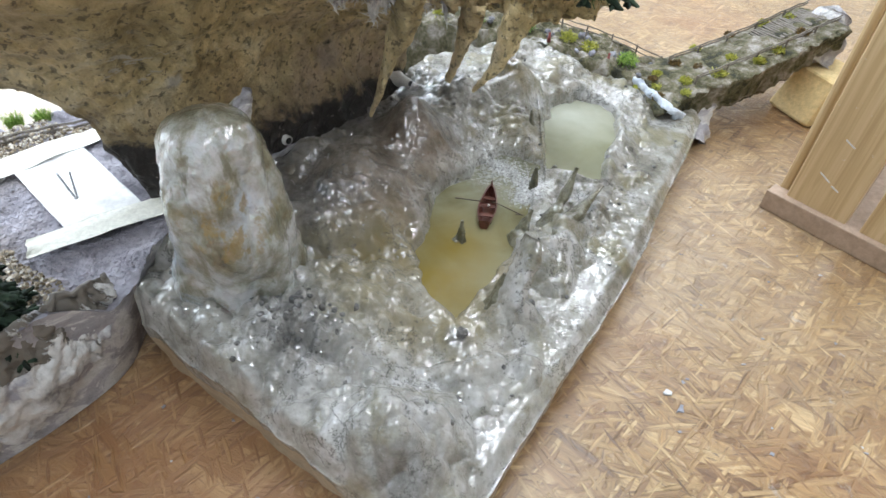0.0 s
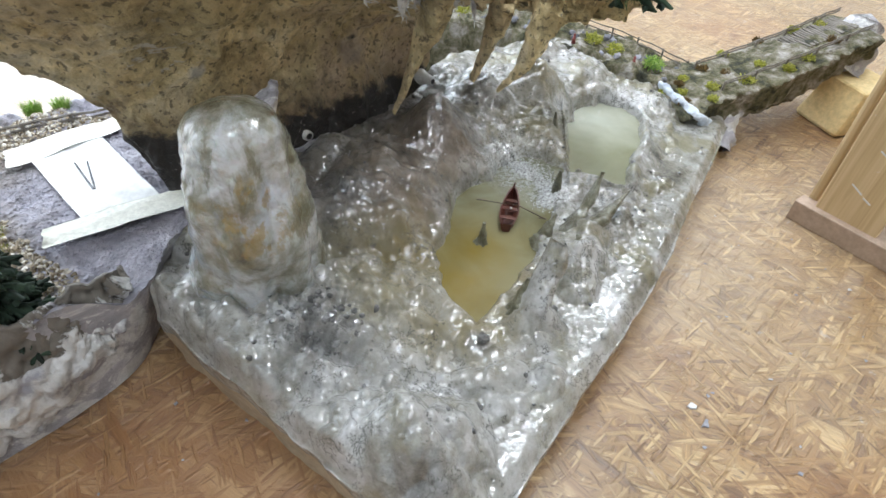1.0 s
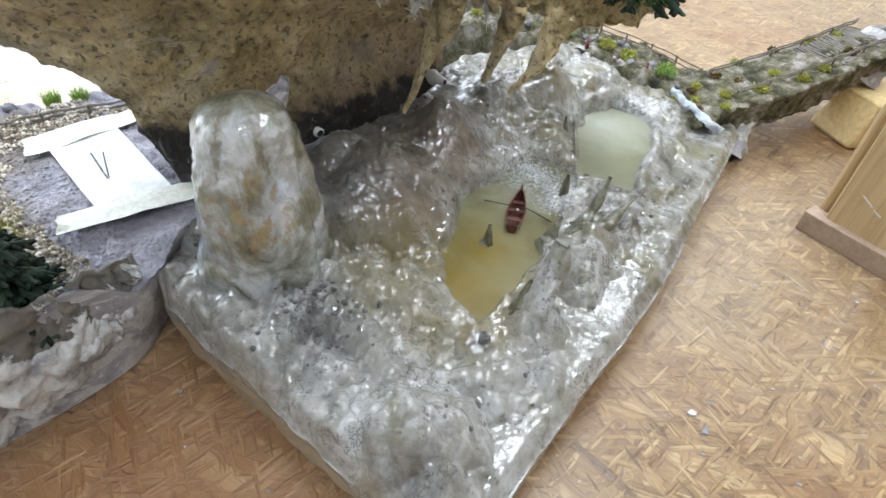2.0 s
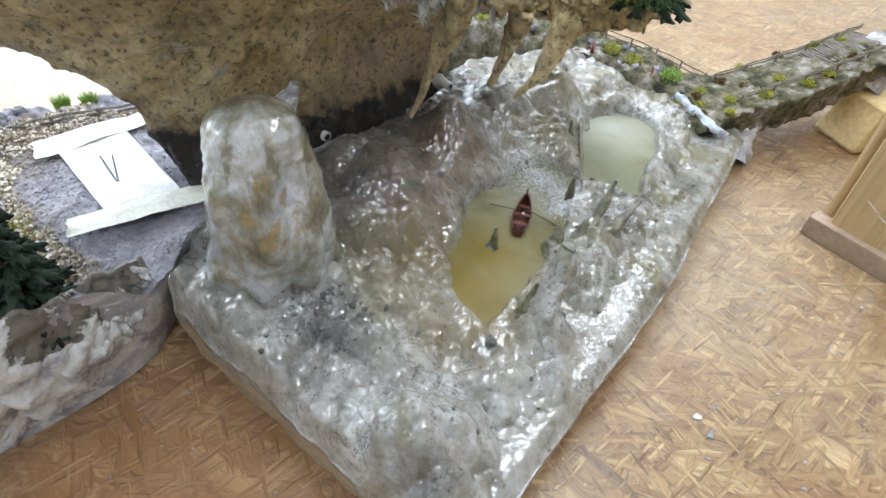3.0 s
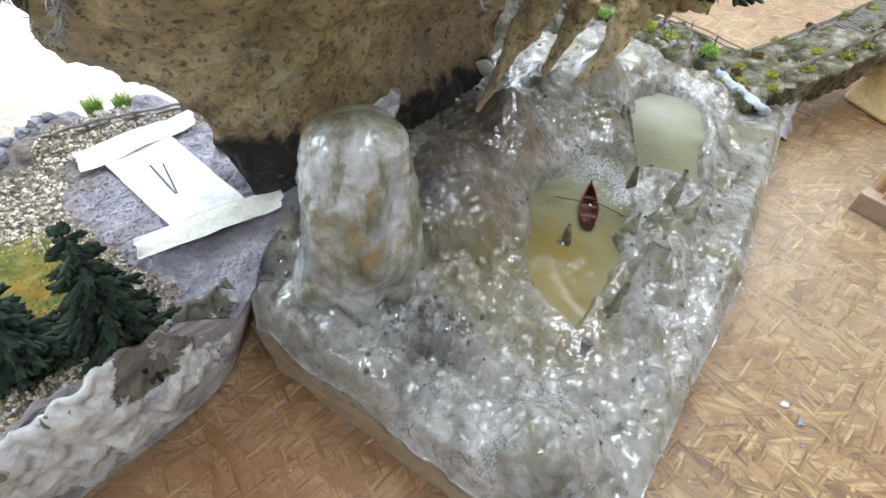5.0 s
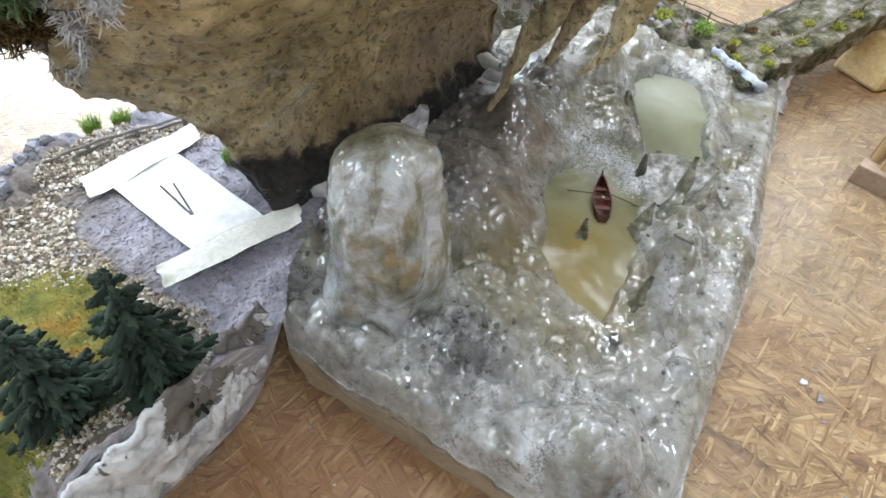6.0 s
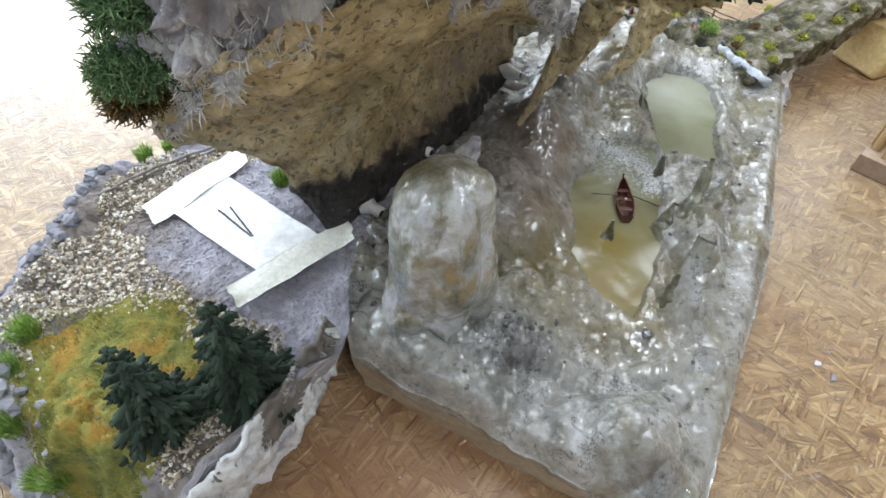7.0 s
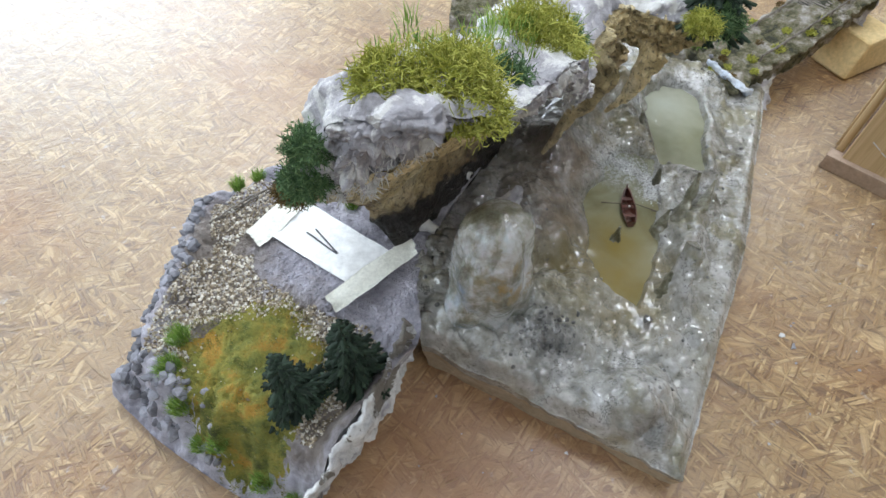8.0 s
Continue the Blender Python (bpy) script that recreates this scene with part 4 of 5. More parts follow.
part("inner_side", mesh_of("inner_side", np.vstack([edge_line, low]), grid_faces(2, GV), M["plaster"]), ground)

# torn plaster flap along the open side
ft = along([(-0.240, 0.150, 0.082), (-0.214, 0.190, 0.110), (-0.186, 0.225, 0.114), (-0.171, 0.258, 0.106), (-0.165, 0.284, 0.100), (-0.168, 0.302, 0.092)], np.linspace(0, 1, 110))
fb = along([(-0.275, 0.172, 0.002), (-0.240, 0.204, 0.006), (-0.209, 0.227, 0.014), (-0.192, 0.246, 0.026), (-0.179, 0.264, 0.038), (-0.165, 0.274, 0.058), (-0.156, 0.290, 0.078)], np.linspace(0, 1, 110))
w = np.linspace(0, 1, 46)
fp = ft[:, None] * (1 - w)[None, :, None] + fb[:, None] * w[None, :, None]
fp = fp + np.array((0.005, -0.004, 0)) * np.sin(w * math.pi)[None, :, None]
fp = fp.reshape(-1, 3)
fp[:, :2] += (np.array((0.8, -0.6)) * (0.006 * fbm(fp, 0.03, 4, 61) + 0.004 * lumps(fp, 0.014, 64) + 0.0022 * fbm(fp, 0.007, 3, 62, True))[:, None])
jag = np.repeat(0.009 * fbm(np.column_stack([fb[:, :2], fb[:, :1]]), 0.012, 5, 63)[:, None], 46, 1) * w[None] - np.repeat(0.004 * fbm(np.column_stack([ft[:, :2], ft[:, :1]]), 0.014, 5, 65)[:, None], 46, 1) * (1 - w)[None] ** 2
fp[:, 2] = np.maximum(fp[:, 2] + jag.ravel(), 0.001)
flap = part("plaster_flap", mesh_of("plaster_flap", fp, grid_faces(110, 46), M["flap"]), ground, "torn taupe and white plaster skirt")
thick = flap.modifiers.new("thick", "SOLIDIFY")
thick.thickness, thick.offset = 0.003, 0

# gravel, stones, turf
rng = np.random.default_rng(7)
pts = rng.uniform((-0.42, 0.16), (-0.14, 0.56), (44000, 2))


outline = G_FRONT + G_LEFT[1:] + [(-0.292, 0.523), (-0.20, 0.56), (-0.17, 0.42)] + G_RIGHT[::-1][4:]
pts = pts[in_patch(pts, outline)]
pn = np.column_stack([pts, np.zeros(len(pts))])
d_edge = np.minimum(np.minimum(line_distance(pts, G_FRONT), line_distance(pts, G_LEFT)), line_distance(pts, G_BACK))
e_grass = np.hypot((pts[:, 0] - GRASS_MID[0]) / GRASS_R[0], (pts[:, 1] - GRASS_MID[1]) / GRASS_R[1]) + 0.25 * fbm(pn, 0.03, 3, 71)
ROAD_AREA = [(-0.322, 0.398), (-0.292, 0.352), (-0.240, 0.318), (-0.185, 0.288), (-0.160, 0.250), (-0.10, 0.30), (-0.10, 0.44), (-0.215, 0.475), (-0.262, 0.455)]
on_road = in_patch(pts + 0.006 * np.column_stack([fbm(pn, 0.02, 3, 72), fbm(pn, 0.02, 3, 73)]), ROAD_AREA)
near_lip = line_distance(pts, G_RIGHT[:4]) < 0.02
gravel_ok = ~on_road & ~near_lip & (d_edge > 0.050 + 0.010 * fbm(pn, 0.02, 2, 77)) & ((e_grass > 0.85) | (rng.random(len(pts)) < 0.06))
heap = Heap()
gz = ground_height(pts)
for i in np.nonzero(gravel_ok)[0][:8000]:
    v, f = tetra_chip(rng, rng.uniform(0.0009, 0.0023)) if rng.random() < 0.6 else rough_stone(rng, rng.uniform(0.0008, 0.0019))
    heap.add(v + (*pts[i], gz[i] + 0.0008), f)
gravel = part("gravel", heap.mesh("gravel", M["gravel"], False), ground, "pale loose gravel")
tagged(gravel, kind="stuff")

heap = Heap()
for i in np.nonzero(on_road & ~near_lip & (pts[:, 0] < -0.13))[0][:2600]:
    v, f = rough_stone(rng, rng.uniform(0.0006, 0.0016), 0.6)
    heap.add(v + (*pts[i], gz[i]), f)
tagged(part("road_grit", heap.mesh("road_grit", M["ground"]), ground, "lavender-grey grit on the road"), kind="stuff")
gm = np.linspace(0, 1, 40)
th = np.linspace(0, 2 * math.pi, 72, endpoint=False)
r = (1 + 0.14 * fbm(np.column_stack([np.cos(th), np.sin(th), 0 * th]), 0.5, 3, 74))
tp = np.stack([GRASS_MID[0] + gm[:, None] * GRASS_R[0] * (np.cos(th) * r)[None], GRASS_MID[1] + gm[:, None] * GRASS_R[1] * (np.sin(th) * r)[None]], -1).reshape(-1, 2)
tz = ground_height(tp) + 0.0022 * (1 - np.repeat(gm, 72) ** 4) + 0.001 * fbm(np.column_stack([tp, tp[:, :1]]), 0.008, 3, 75) - 0.001 * np.repeat(gm, 72) ** 8
part("turf_mat", mesh_of("turf_mat", np.column_stack([tp, tz]), grid_faces(40, 72, 0, True), M["turf"]), ground, "olive and ochre model turf")


def blades(heap, rng, at, count, spread, tall, wide, lean=0.5):
    """Thin fibres that stand in a tuft."""
    for k in range(count):
        a, q = rng.uniform(0, 6.283), spread * rng.random() ** 0.5
        x, y = at[0] + q * math.cos(a), at[1] + q * math.sin(a)
        h = tall * rng.uniform(0.55, 1.1)
        a += rng.normal(0, 0.8)
        l = lean * h * rng.uniform(0.2, 1.0)
        sx, sy = -math.sin(a) * wide, math.cos(a) * wide
        ex, ey = math.cos(a) * l, math.sin(a) * l
        z = at[2] - 0.0005
        heap.add([(x - sx, y - sy, z), (x + sx, y + sy, z), (x + ex * 0.4 + sx * 0.8, y + ey * 0.4 + sy * 0.8, z + h * 0.6), (x + ex * 0.4 - sx * 0.8, y + ey * 0.4 - sy * 0.8, z + h * 0.6), (x + ex, y + ey, z + h)], [(0, 1, 2, 3), (3, 2, 4)])


heap = Heap()
inner = np.nonzero((e_grass < 0.98) & ~near_lip)[0]
for i in rng.choice(inner, min(2600, len(inner)), replace=False):
    blades(heap, rng, (*pts[i], gz[i] + 0.001), 3, 0.0015, 0.0035, 0.00025, 1.0)
tagged(part("turf_fibre", heap.mesh("turf_fibre", M["blade"], False), ground, "short yellow-green static grass"), kind="stuff")

stones = []
for k in range(5):
    v, f = rough_stone(rng, 1.0, 0.75)
    stones.append(mesh_of("stone", v, f, M["stone"], False))
line = np.vstack([along(G_LEFT, np.linspace(0.0, 1, 60)), along(G_FRONT, np.linspace(0.35, 1, 14))])
mids = np.array((-0.28, 0.36))
for k in range(230):
    q = line[rng.integers(len(line))]
    inn = rng.uniform(0.010, 0.048)
    d = (mids - q) / np.linalg.norm(mids - q)
    x, y = q + d * inn + rng.normal(0, 0.002, 2)
    st = part("stone", stones[k % 5], ground)
    sc = rng.uniform(0.0028, 0.0066)
    st.location = (x, y, ground_height(np.array([[x, y]]))[0] + sc * 0.25)
    st.scale = (sc, sc * rng.uniform(0.8, 1.3), sc)
    st.rotation_euler = (rng.uniform(-0.3, 0.3), rng.uniform(-0.3, 0.3), rng.uniform(0, 6.28))

for at, n, sp, tall in (((-0.352, 0.300), 130, 0.009, 0.014), ((-0.357, 0.275), 130, 0.010, 0.013), ((-0.348, 0.247), 130, 0.009, 0.014), ((-0.338, 0.222), 110, 0.007, 0.011), ((-0.318, 0.217), 120, 0.008, 0.012), ((-0.286, 0.190), 130, 0.009, 0.013),
                        ((-0.258, 0.176), 130, 0.009, 0.012), ((-0.324, 0.468), 130, 0.006, 0.015), ((-0.304, 0.476), 120, 0.006, 0.014), ((-0.208, 0.436), 130, 0.007, 0.014)):
    heap = Heap()
    blades(heap, rng, (0, 0, 0), n * 3, sp * 0.9, tall, 0.0003, 0.6)
    thing("grass_tuft", "small fresh green static grass tuft", "grass tuft", (*at, ground_height(np.array([at]))[0]), group="grass tufts", me=heap.mesh("grass_tuft", M["tuft"], False))


def fence(name, label, points, post_h, gap, r, rails=(0.45, 0.85)):
    pts = np.array(points, float)
    run = np.concatenate([[0], np.cumsum(np.linalg.norm(np.diff(pts, axis=0), axis=1))])
    f = thing(name, label, "fence", tuple(pts[0]))
    for s in np.arange(0, run[-1], gap):
        c = np.array([np.interp(s, run, pts[:, k]) for k in range(3)]) - pts[0]
        v, q = tube([c - (0, 0, 0.003), c + (0.0003, 0.0002, post_h)], [r * 1.2, r], 6)
        part("post", mesh_of("post", v, q, M["wood"], False), f)
    for hgt in rails:
        line = along(pts, np.linspace(0, 1, 24)) - pts[0] + (0, 0, post_h * hgt)
        line[:, 2] += 0.0006 * np.sin(np.arange(24) * 1.7)
        v, q = tube(line, [r * 0.8] * 24, 5)
        part("rail", mesh_of("rail", v, q, M["wood"], False), f)
    return f


fence("low_fence", "weathered grey wooden rail fence beside the gravel", [(-0.345, 0.422, 0.078), (-0.311, 0.447, 0.080), (-0.265, 0.473, 0.080), (-0.225, 0.497, 0.080)], 0.010, 0.035, 0.0013)


# paper with tape
def strip(corners, nu, nv, z, seed, wrinkle, thickness, name, material, ragged=0.0):
    a, b, c, d = [np.array(q, float) for q in corners]
    u, v = np.meshgrid(np.linspace(0, 1, nu), np.linspace(0, 1, nv), indexing="ij")
    p = (a * ((1 - u) * (1 - v))[..., None] + b * (u * (1 - v))[..., None] + c * (u * v)[..., None] + d * ((1 - u) * v)[..., None]).reshape(-1, 2)
    q = np.column_stack([p, np.zeros(len(p))])
    p = p + ragged * np.column_stack([fbm(q, 0.006, 3, seed + 3), fbm(q, 0.006, 3, seed + 4)])
    zz = z + wrinkle * fbm(q, 0.02, 3, seed)
    top_v, low_v = np.column_stack([p, zz]), np.column_stack([p, zz - thickness])
    f = grid_faces(nu, nv)
    k = nu * nv
    ring = [i * nv for i in range(nu)] + [(nu - 1) * nv + j for j in range(1, nv)] + [i * nv + nv - 1 for i in range(nu - 2, -1, -1)] + list(range(nv - 2, 0, -1))
    f = f + [tuple(i + k for i in reversed(q)) for q in f] + [(ring[i], ring[(i + 1) % len(ring)], ring[(i + 1) % len(ring)] + k, ring[i] + k) for i in range(len(ring))]
    return mesh_of(name, np.vstack([top_v, low_v]), f, material)


PZ = 0.0852
note = thing("paper_note", "white paper note with a handwritten V, taped down", "note")
part("sheet", strip([(-0.288, 0.404), (-0.252, 0.440), (-0.163, 0.364), (-0.203, 0.334)], 30, 16, PZ, 81, 0.0012, 0.0003, "sheet", M["paper"]), note)
for a, b in (((-0.2505, 0.4010), (-0.2215, 0.3735)), ((-0.2420, 0.4035), (-0.2205, 0.3738))):
    a, b = np.array(a), np.array(b)
    t = (b - a) / np.linalg.norm(b - a)
    nrm = np.array((-t[1], t[0])) * 0.0006
    part("pen_stroke", strip([a - nrm, b - nrm, b + nrm, a + nrm], 12, 3, PZ + 0.0009, 81, 0.0012, 0.0006, "pen_stroke", M["ink"]), note, "dark pen stroke of the letter V")
thing("tape_strip", "cream masking tape strip holding the note", "tape", group="tape strips", me=strip([(-0.231, 0.328), (-0.219, 0.311), (-0.146, 0.366), (-0.153, 0.387)], 34, 10, PZ + 0.0014, 83, 0.0015, 0.0003, "tape", M["tape"], 0.0012))
thing("tape_strip", "cream masking tape strip holding the note", "tape", group="tape strips", me=strip([(-0.309, 0.408), (-0.294, 0.387), (-0.236, 0.453), (-0.247, 0.475)], 34, 10, PZ + 0.0014, 84, 0.0015, 0.0003, "tape", M["tape"], 0.0012))


# ---- firs ----
def fir(seed, height, radius):
    """Trunk and crown meshes of a bottle-brush fir."""
    rng = np.random.default_rng(seed)
    v, f = tube([(0, 0, -0.004), (0.0004, 0, height * 0.5), (0, 0, height * 0.97)], [0.0026, 0.0018, 0.0006], 8)
    trunk = mesh_of("trunk", v, f, M["bark"])
    heap = Heap()
    layers = int(height / 0.0078)
    for k in range(layers):
        s = k / (layers - 1)
        z = height * (0.10 + 0.88 * s)
        reach = radius * (1 - s) ** 0.85 + 0.004
        count = max(4, int(8 * (1 - s) + 4))
        a0 = rng.uniform(0, 6.28)
        for j in range(count):
            a = a0 + 6.283 * j / count + rng.normal(0, 0.12)
            l = reach * rng.uniform(0.65, 1.2)
            up = 0.35 * (s - 0.25)
            pts = [(l * q * math.cos(a), l * q * math.sin(a), z + l * (up * q - 0.30 * q * q + 0.16 * q ** 3) + rng.normal(0, 0.0004)) for q in (0, 0.35, 0.7, 1.0)]
            w = 0.0034 * (0.55 + 0.55 * (1 - s))
            vv, ff = tube(pts, [w * 0.8, w, w * 0.85, w * 0.25], 6)
            heap.add(np.array(vv) + rng.normal(0, 0.0005, (len(vv), 3)), ff)
            for side in (-1, 1):
                for q in (0.45, 0.75):
                    b = a + side * rng.uniform(0.5, 0.9)
                    o = np.array([l * q * math.cos(a), l * q * math.sin(a), z + l * (up * q - 0.30 * q * q)])
                    tl = l * 0.34 * (1.2 - q) + 0.002
                    e = o + (tl * math.cos(b), tl * math.sin(b), -0.12 * tl)
                    vv, ff = tube([o, (o + e) / 2 + (0, 0, 0.0006), e], [w * 0.6, w * 0.62, w * 0.2], 5)
                    heap.add(np.array(vv) + rng.normal(0, 0.0004, (len(vv), 3)), ff)
    return trunk, heap.mesh("crown", M["fir"])


FIRS = [(-0.248, 0.238, 0.078, 0.083, 0.025, 3), (-0.202, 0.254, 0.080, 0.091, 0.026, 5)]
for x, y, z, h, r, seed in FIRS:
    t = thing("fir_tree", "dark green flocked model fir on the turf", "tree", (x, y, z), group="model firs")
    a, b = fir(seed, h, r)
    part("trunk", a, t)
    part("crown", b, t)

# ---- overhanging cave roof ----
# cross-sections from the free end to the tip: wall foot, belly, lower rim, upper rim, top, back of the top, back foot
SECTIONS = [
    [(-0.220, 0.346, 0.196), (-0.224, 0.336, 0.206), (-0.224, 0.322, 0.226), (-0.214, 0.306, 0.252), (-0.212, 0.314, 0.262), (-0.216, 0.334, 0.252), (-0.220, 0.350, 0.212)],
    [(-0.196, 0.372, 0.150), (-0.203, 0.343, 0.196), (-0.194, 0.298, 0.264), (-0.182, 0.280, 0.318), (-0.180, 0.294, 0.328), (-0.192, 0.326, 0.306), (-0.206, 0.406, 0.175)],
    [(-0.160, 0.380, 0.076), (-0.166, 0.364, 0.182), (-0.160, 0.282, 0.287), (-0.146, 0.258, 0.338), (-0.142, 0.285, 0.340), (-0.148, 0.340, 0.318), (-0.182, 0.450, 0.080)],
    [(-0.118, 0.422, 0.074), (-0.125, 0.402, 0.176), (-0.100, 0.300, 0.292), (-0.088, 0.276, 0.327), (-0.090, 0.312, 0.322), (-0.106, 0.388, 0.296), (-0.148, 0.515, 0.080)],
    [(-0.066, 0.484, 0.074), (-0.076, 0.472, 0.165), (-0.042, 0.368, 0.270), (-0.038, 0.346, 0.299), (-0.046, 0.385, 0.290), (-0.074, 0.475, 0.258), (-0.115, 0.585, 0.080)],
    [(-0.010, 0.566, 0.080), (-0.014, 0.566, 0.142), (-0.002, 0.434, 0.206), (0.002, 0.414, 0.224), (-0.006, 0.455, 0.240), (-0.030, 0.545, 0.218), (-0.065, 0.650, 0.080)],
    [(0.020, 0.612, 0.168), (0.040, 0.592, 0.160), (0.062, 0.548, 0.167), (0.060, 0.545, 0.196), (0.052, 0.562, 0.214), (0.034, 0.606, 0.202), (0.022, 0.622, 0.176)],
    [(0.104, 0.600, 0.160), (0.106, 0.575, 0.156), (0.108, 0.534, 0.158), (0.114, 0.528, 0.188), (0.116, 0.545, 0.208), (0.106, 0.596, 0.196), (0.104, 0.606, 0.182)],
    [(0.164, 0.566, 0.172), (0.166, 0.556, 0.169), (0.170, 0.540, 0.168), (0.172, 0.534, 0.180), (0.170, 0.545, 0.190), (0.166, 0.568, 0.184), (0.164, 0.572, 0.176)],
]
SEC = np.array(SECTIONS)


def roof_patch(k0, k1, nu, nv, grow=0.0, amp=1.0, seed=90, fringe=0.0, u0=0.0, u1=1.0):
    """The part of the shell between two of the seven lines."""
    u = np.linspace(u0, u1, nu)
    lines = np.stack([along(SEC[:, k], u) for k in range(7)])            # 7, nu, 3
    s = np.linspace(k0 / 6, k1 / 6, nv)
    p = np.stack([along(lines[:, i], s) for i in range(nu)])
    du, dv = np.gradient(p, axis=0), np.gradient(p, axis=1)
    nrm = np.cross(dv, du)
    nrm /= np.linalg.norm(nrm, axis=2, keepdims=True) + 1e-9
    q = p.reshape(-1, 3)
    off = amp * (0.006 * fbm(q, 0.05, 3, seed) + 0.0018 * fbm(q, 0.014, 4, seed + 5, True) + 0.004 * lumps(q, 0.022, seed + 6) + 0.0016 * lumps(q, 0.008, seed + 7)) + grow
    q = q + nrm.reshape(-1, 3) * off[:, None]
    if fringe:
        q = q + nrm.reshape(-1, 3) * (0.0028 * fbm(q, 0.008, 3, seed + 21, True))[:, None]
        hang = np.repeat(np.linspace(1, 0, nv)[None] ** 3, nu, 0).ravel()
        q[:, 2] -= hang * fringe * (0.6 + fbm(np.column_stack([np.repeat(p[:, 0, 0], nv), np.repeat(p[:, 0, 1], nv), 0 * off]), 0.012, 4, seed + 8))
    return q


roof = thing("cave_roof_model", "overhanging brown rock cave roof with mossy grey plaster top", "diorama")
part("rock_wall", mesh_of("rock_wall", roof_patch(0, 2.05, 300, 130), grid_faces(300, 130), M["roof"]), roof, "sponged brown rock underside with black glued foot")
part("plaster_rim", mesh_of("plaster_rim", roof_patch(1.96, 3.3, 460, 110, 0.0035, 2.2, 90, 0.014, 0.0, 0.70), grid_faces(460, 110), M["plaster"]), roof, "torn grey and white plaster rim")
rim_edge = roof_patch(1.96, 3.3, 460, 110, 0.0035, 2.2, 90, 0.014, 0.0, 0.70).reshape(460, 110, 3)
heap, rng = Heap(), np.random.default_rng(31)
for k in range(1500):
    i = rng.integers(460)
    o = rim_edge[i, min(int(abs(rng.normal(0, 9))), 80)]
    d = rng.normal(0, 1, 3) * (0.7, 0.7, 0.5) + (0.1, -0.45, -0.35)
    d = d / np.linalg.norm(d) * rng.uniform(0.0025, 0.0075)
    v, f = tube([o - d * 0.2, o + d * 0.5 + rng.normal(0, 0.0006, 3), o + d], [0.00042, 0.00034, 0.00012], 3, False)
    heap.add(v, f)
tagged(part("frayed_fibre", heap.mesh("frayed_fibre", M["white"], False), roof, "white frayed plaster gauze fibres"), kind="stuff")
part("rock_tip", mesh_of("rock_tip", roof_patch(1.98, 3.4, 160, 70, 0.001, 1.6, 90, 0.004, 0.69, 1.0), grid_faces(160, 70), M["stalactite"]), roof, "ochre brown rock lobe at the tip")
part("top_ground", mesh_of("top_ground", roof_patch(3.25, 6, 200, 70, 0.0015, 1.2), grid_faces(200, 70), M["plaster"]), roof, "grey plaster top ground")
for base, tip, r0, r1, sq, seed, bend in (((0.016, 0.442, 0.225), (-0.019, 0.453, 0.115), 0.0145, 0.0016, 0.62, 5, (0.004, 0, 0.004)), ((0.058, 0.520, 0.182), (0.037, 0.535, 0.104), 0.012, 0.0030, 0.6, 6, (0.002, 0, 0)),
                                          ((0.092, 0.516, 0.178), (0.059, 0.514, 0.106), 0.0150, 0.0016, 0.6, 7, (0.004, -0.004, -0.004))):
    p, f = spike(base, tip, r0, r1, seed, sq, 44, 36, 0.38, bend, 0.95)
    part("stalactite", mesh_of("stalactite", p, f, M["stalactite"]), roof, "ragged brown hanging stalactite")
for c, d in (((-0.134, 0.396, 0.086), (0.7, -0.5, -0.1)), ((-0.094, 0.459, 0.088), (0.7, -0.5, 0.0)), ((-0.006, 0.566, 0.086), (0.8, -0.5, 0.0))):
    c, d = np.array(c), np.array(d) / np.linalg.norm(d)
    v, f = tube([c - d * 0.016, c - d * 0.006, c, c + d * 0.007, c + d * 0.0075], [0.0085, 0.0075, 0.0048, 0.0044, 0.0030], 14)
    v = np.array(v)
    peg = part("tube_stub", mesh_of("tube_stub", v + 0.0006 * np.column_stack([fbm(v, 0.006, 2, 95)] * 3), f, M["white"]), roof, "short white tube stub")
    # solid black disc on the stub's end, for the dark inside of the tube
    v, f = tube([c + d * 0.0068, c + d * 0.0079], [0.0026, 0.0026], 12)
    part("hole", mesh_of("hole", v, f, M["black"]), peg)


def lichen(seed, radius, count, length, material, name="lichen", flat=0.7, r=0.00034):
    """A springy clump of branching threads."""
    rng = np.random.default_rng(seed)
    heap = Heap()
    for k in range(count):
        d = rng.normal(0, 1, 3)
        d[2] = abs(d[2]) * flat
        d /= np.linalg.norm(d)
        q = rng.random() ** 0.5
        o = np.array([d[0], d[1], d[2] * flat]) * radius * (0.35 + 0.45 * q)
        w = d.copy()
        pts = [o]
        for s in range(4):
            w = w + rng.normal(0, 0.65, 3)
            w /= np.linalg.norm(w)
            pts.append(pts[-1] + w * length / 4)
            if rng.random() < 0.6:
                b = w + rng.normal(0, 0.8, 3)
                b /= np.linalg.norm(b)
                v, f = tube([pts[-1], pts[-1] + b * length * 0.16, pts[-1] + b * length * 0.3 + rng.normal(0, length * 0.06, 3)], [r, r * 0.9, r * 0.5], 3, False)
                heap.add(v, f)
        v, f = tube(pts, [r, r * 1.1, r, r * 0.9, r * 0.5], 3, False)
        heap.add(v, f)
    return heap.mesh(name, material, False)


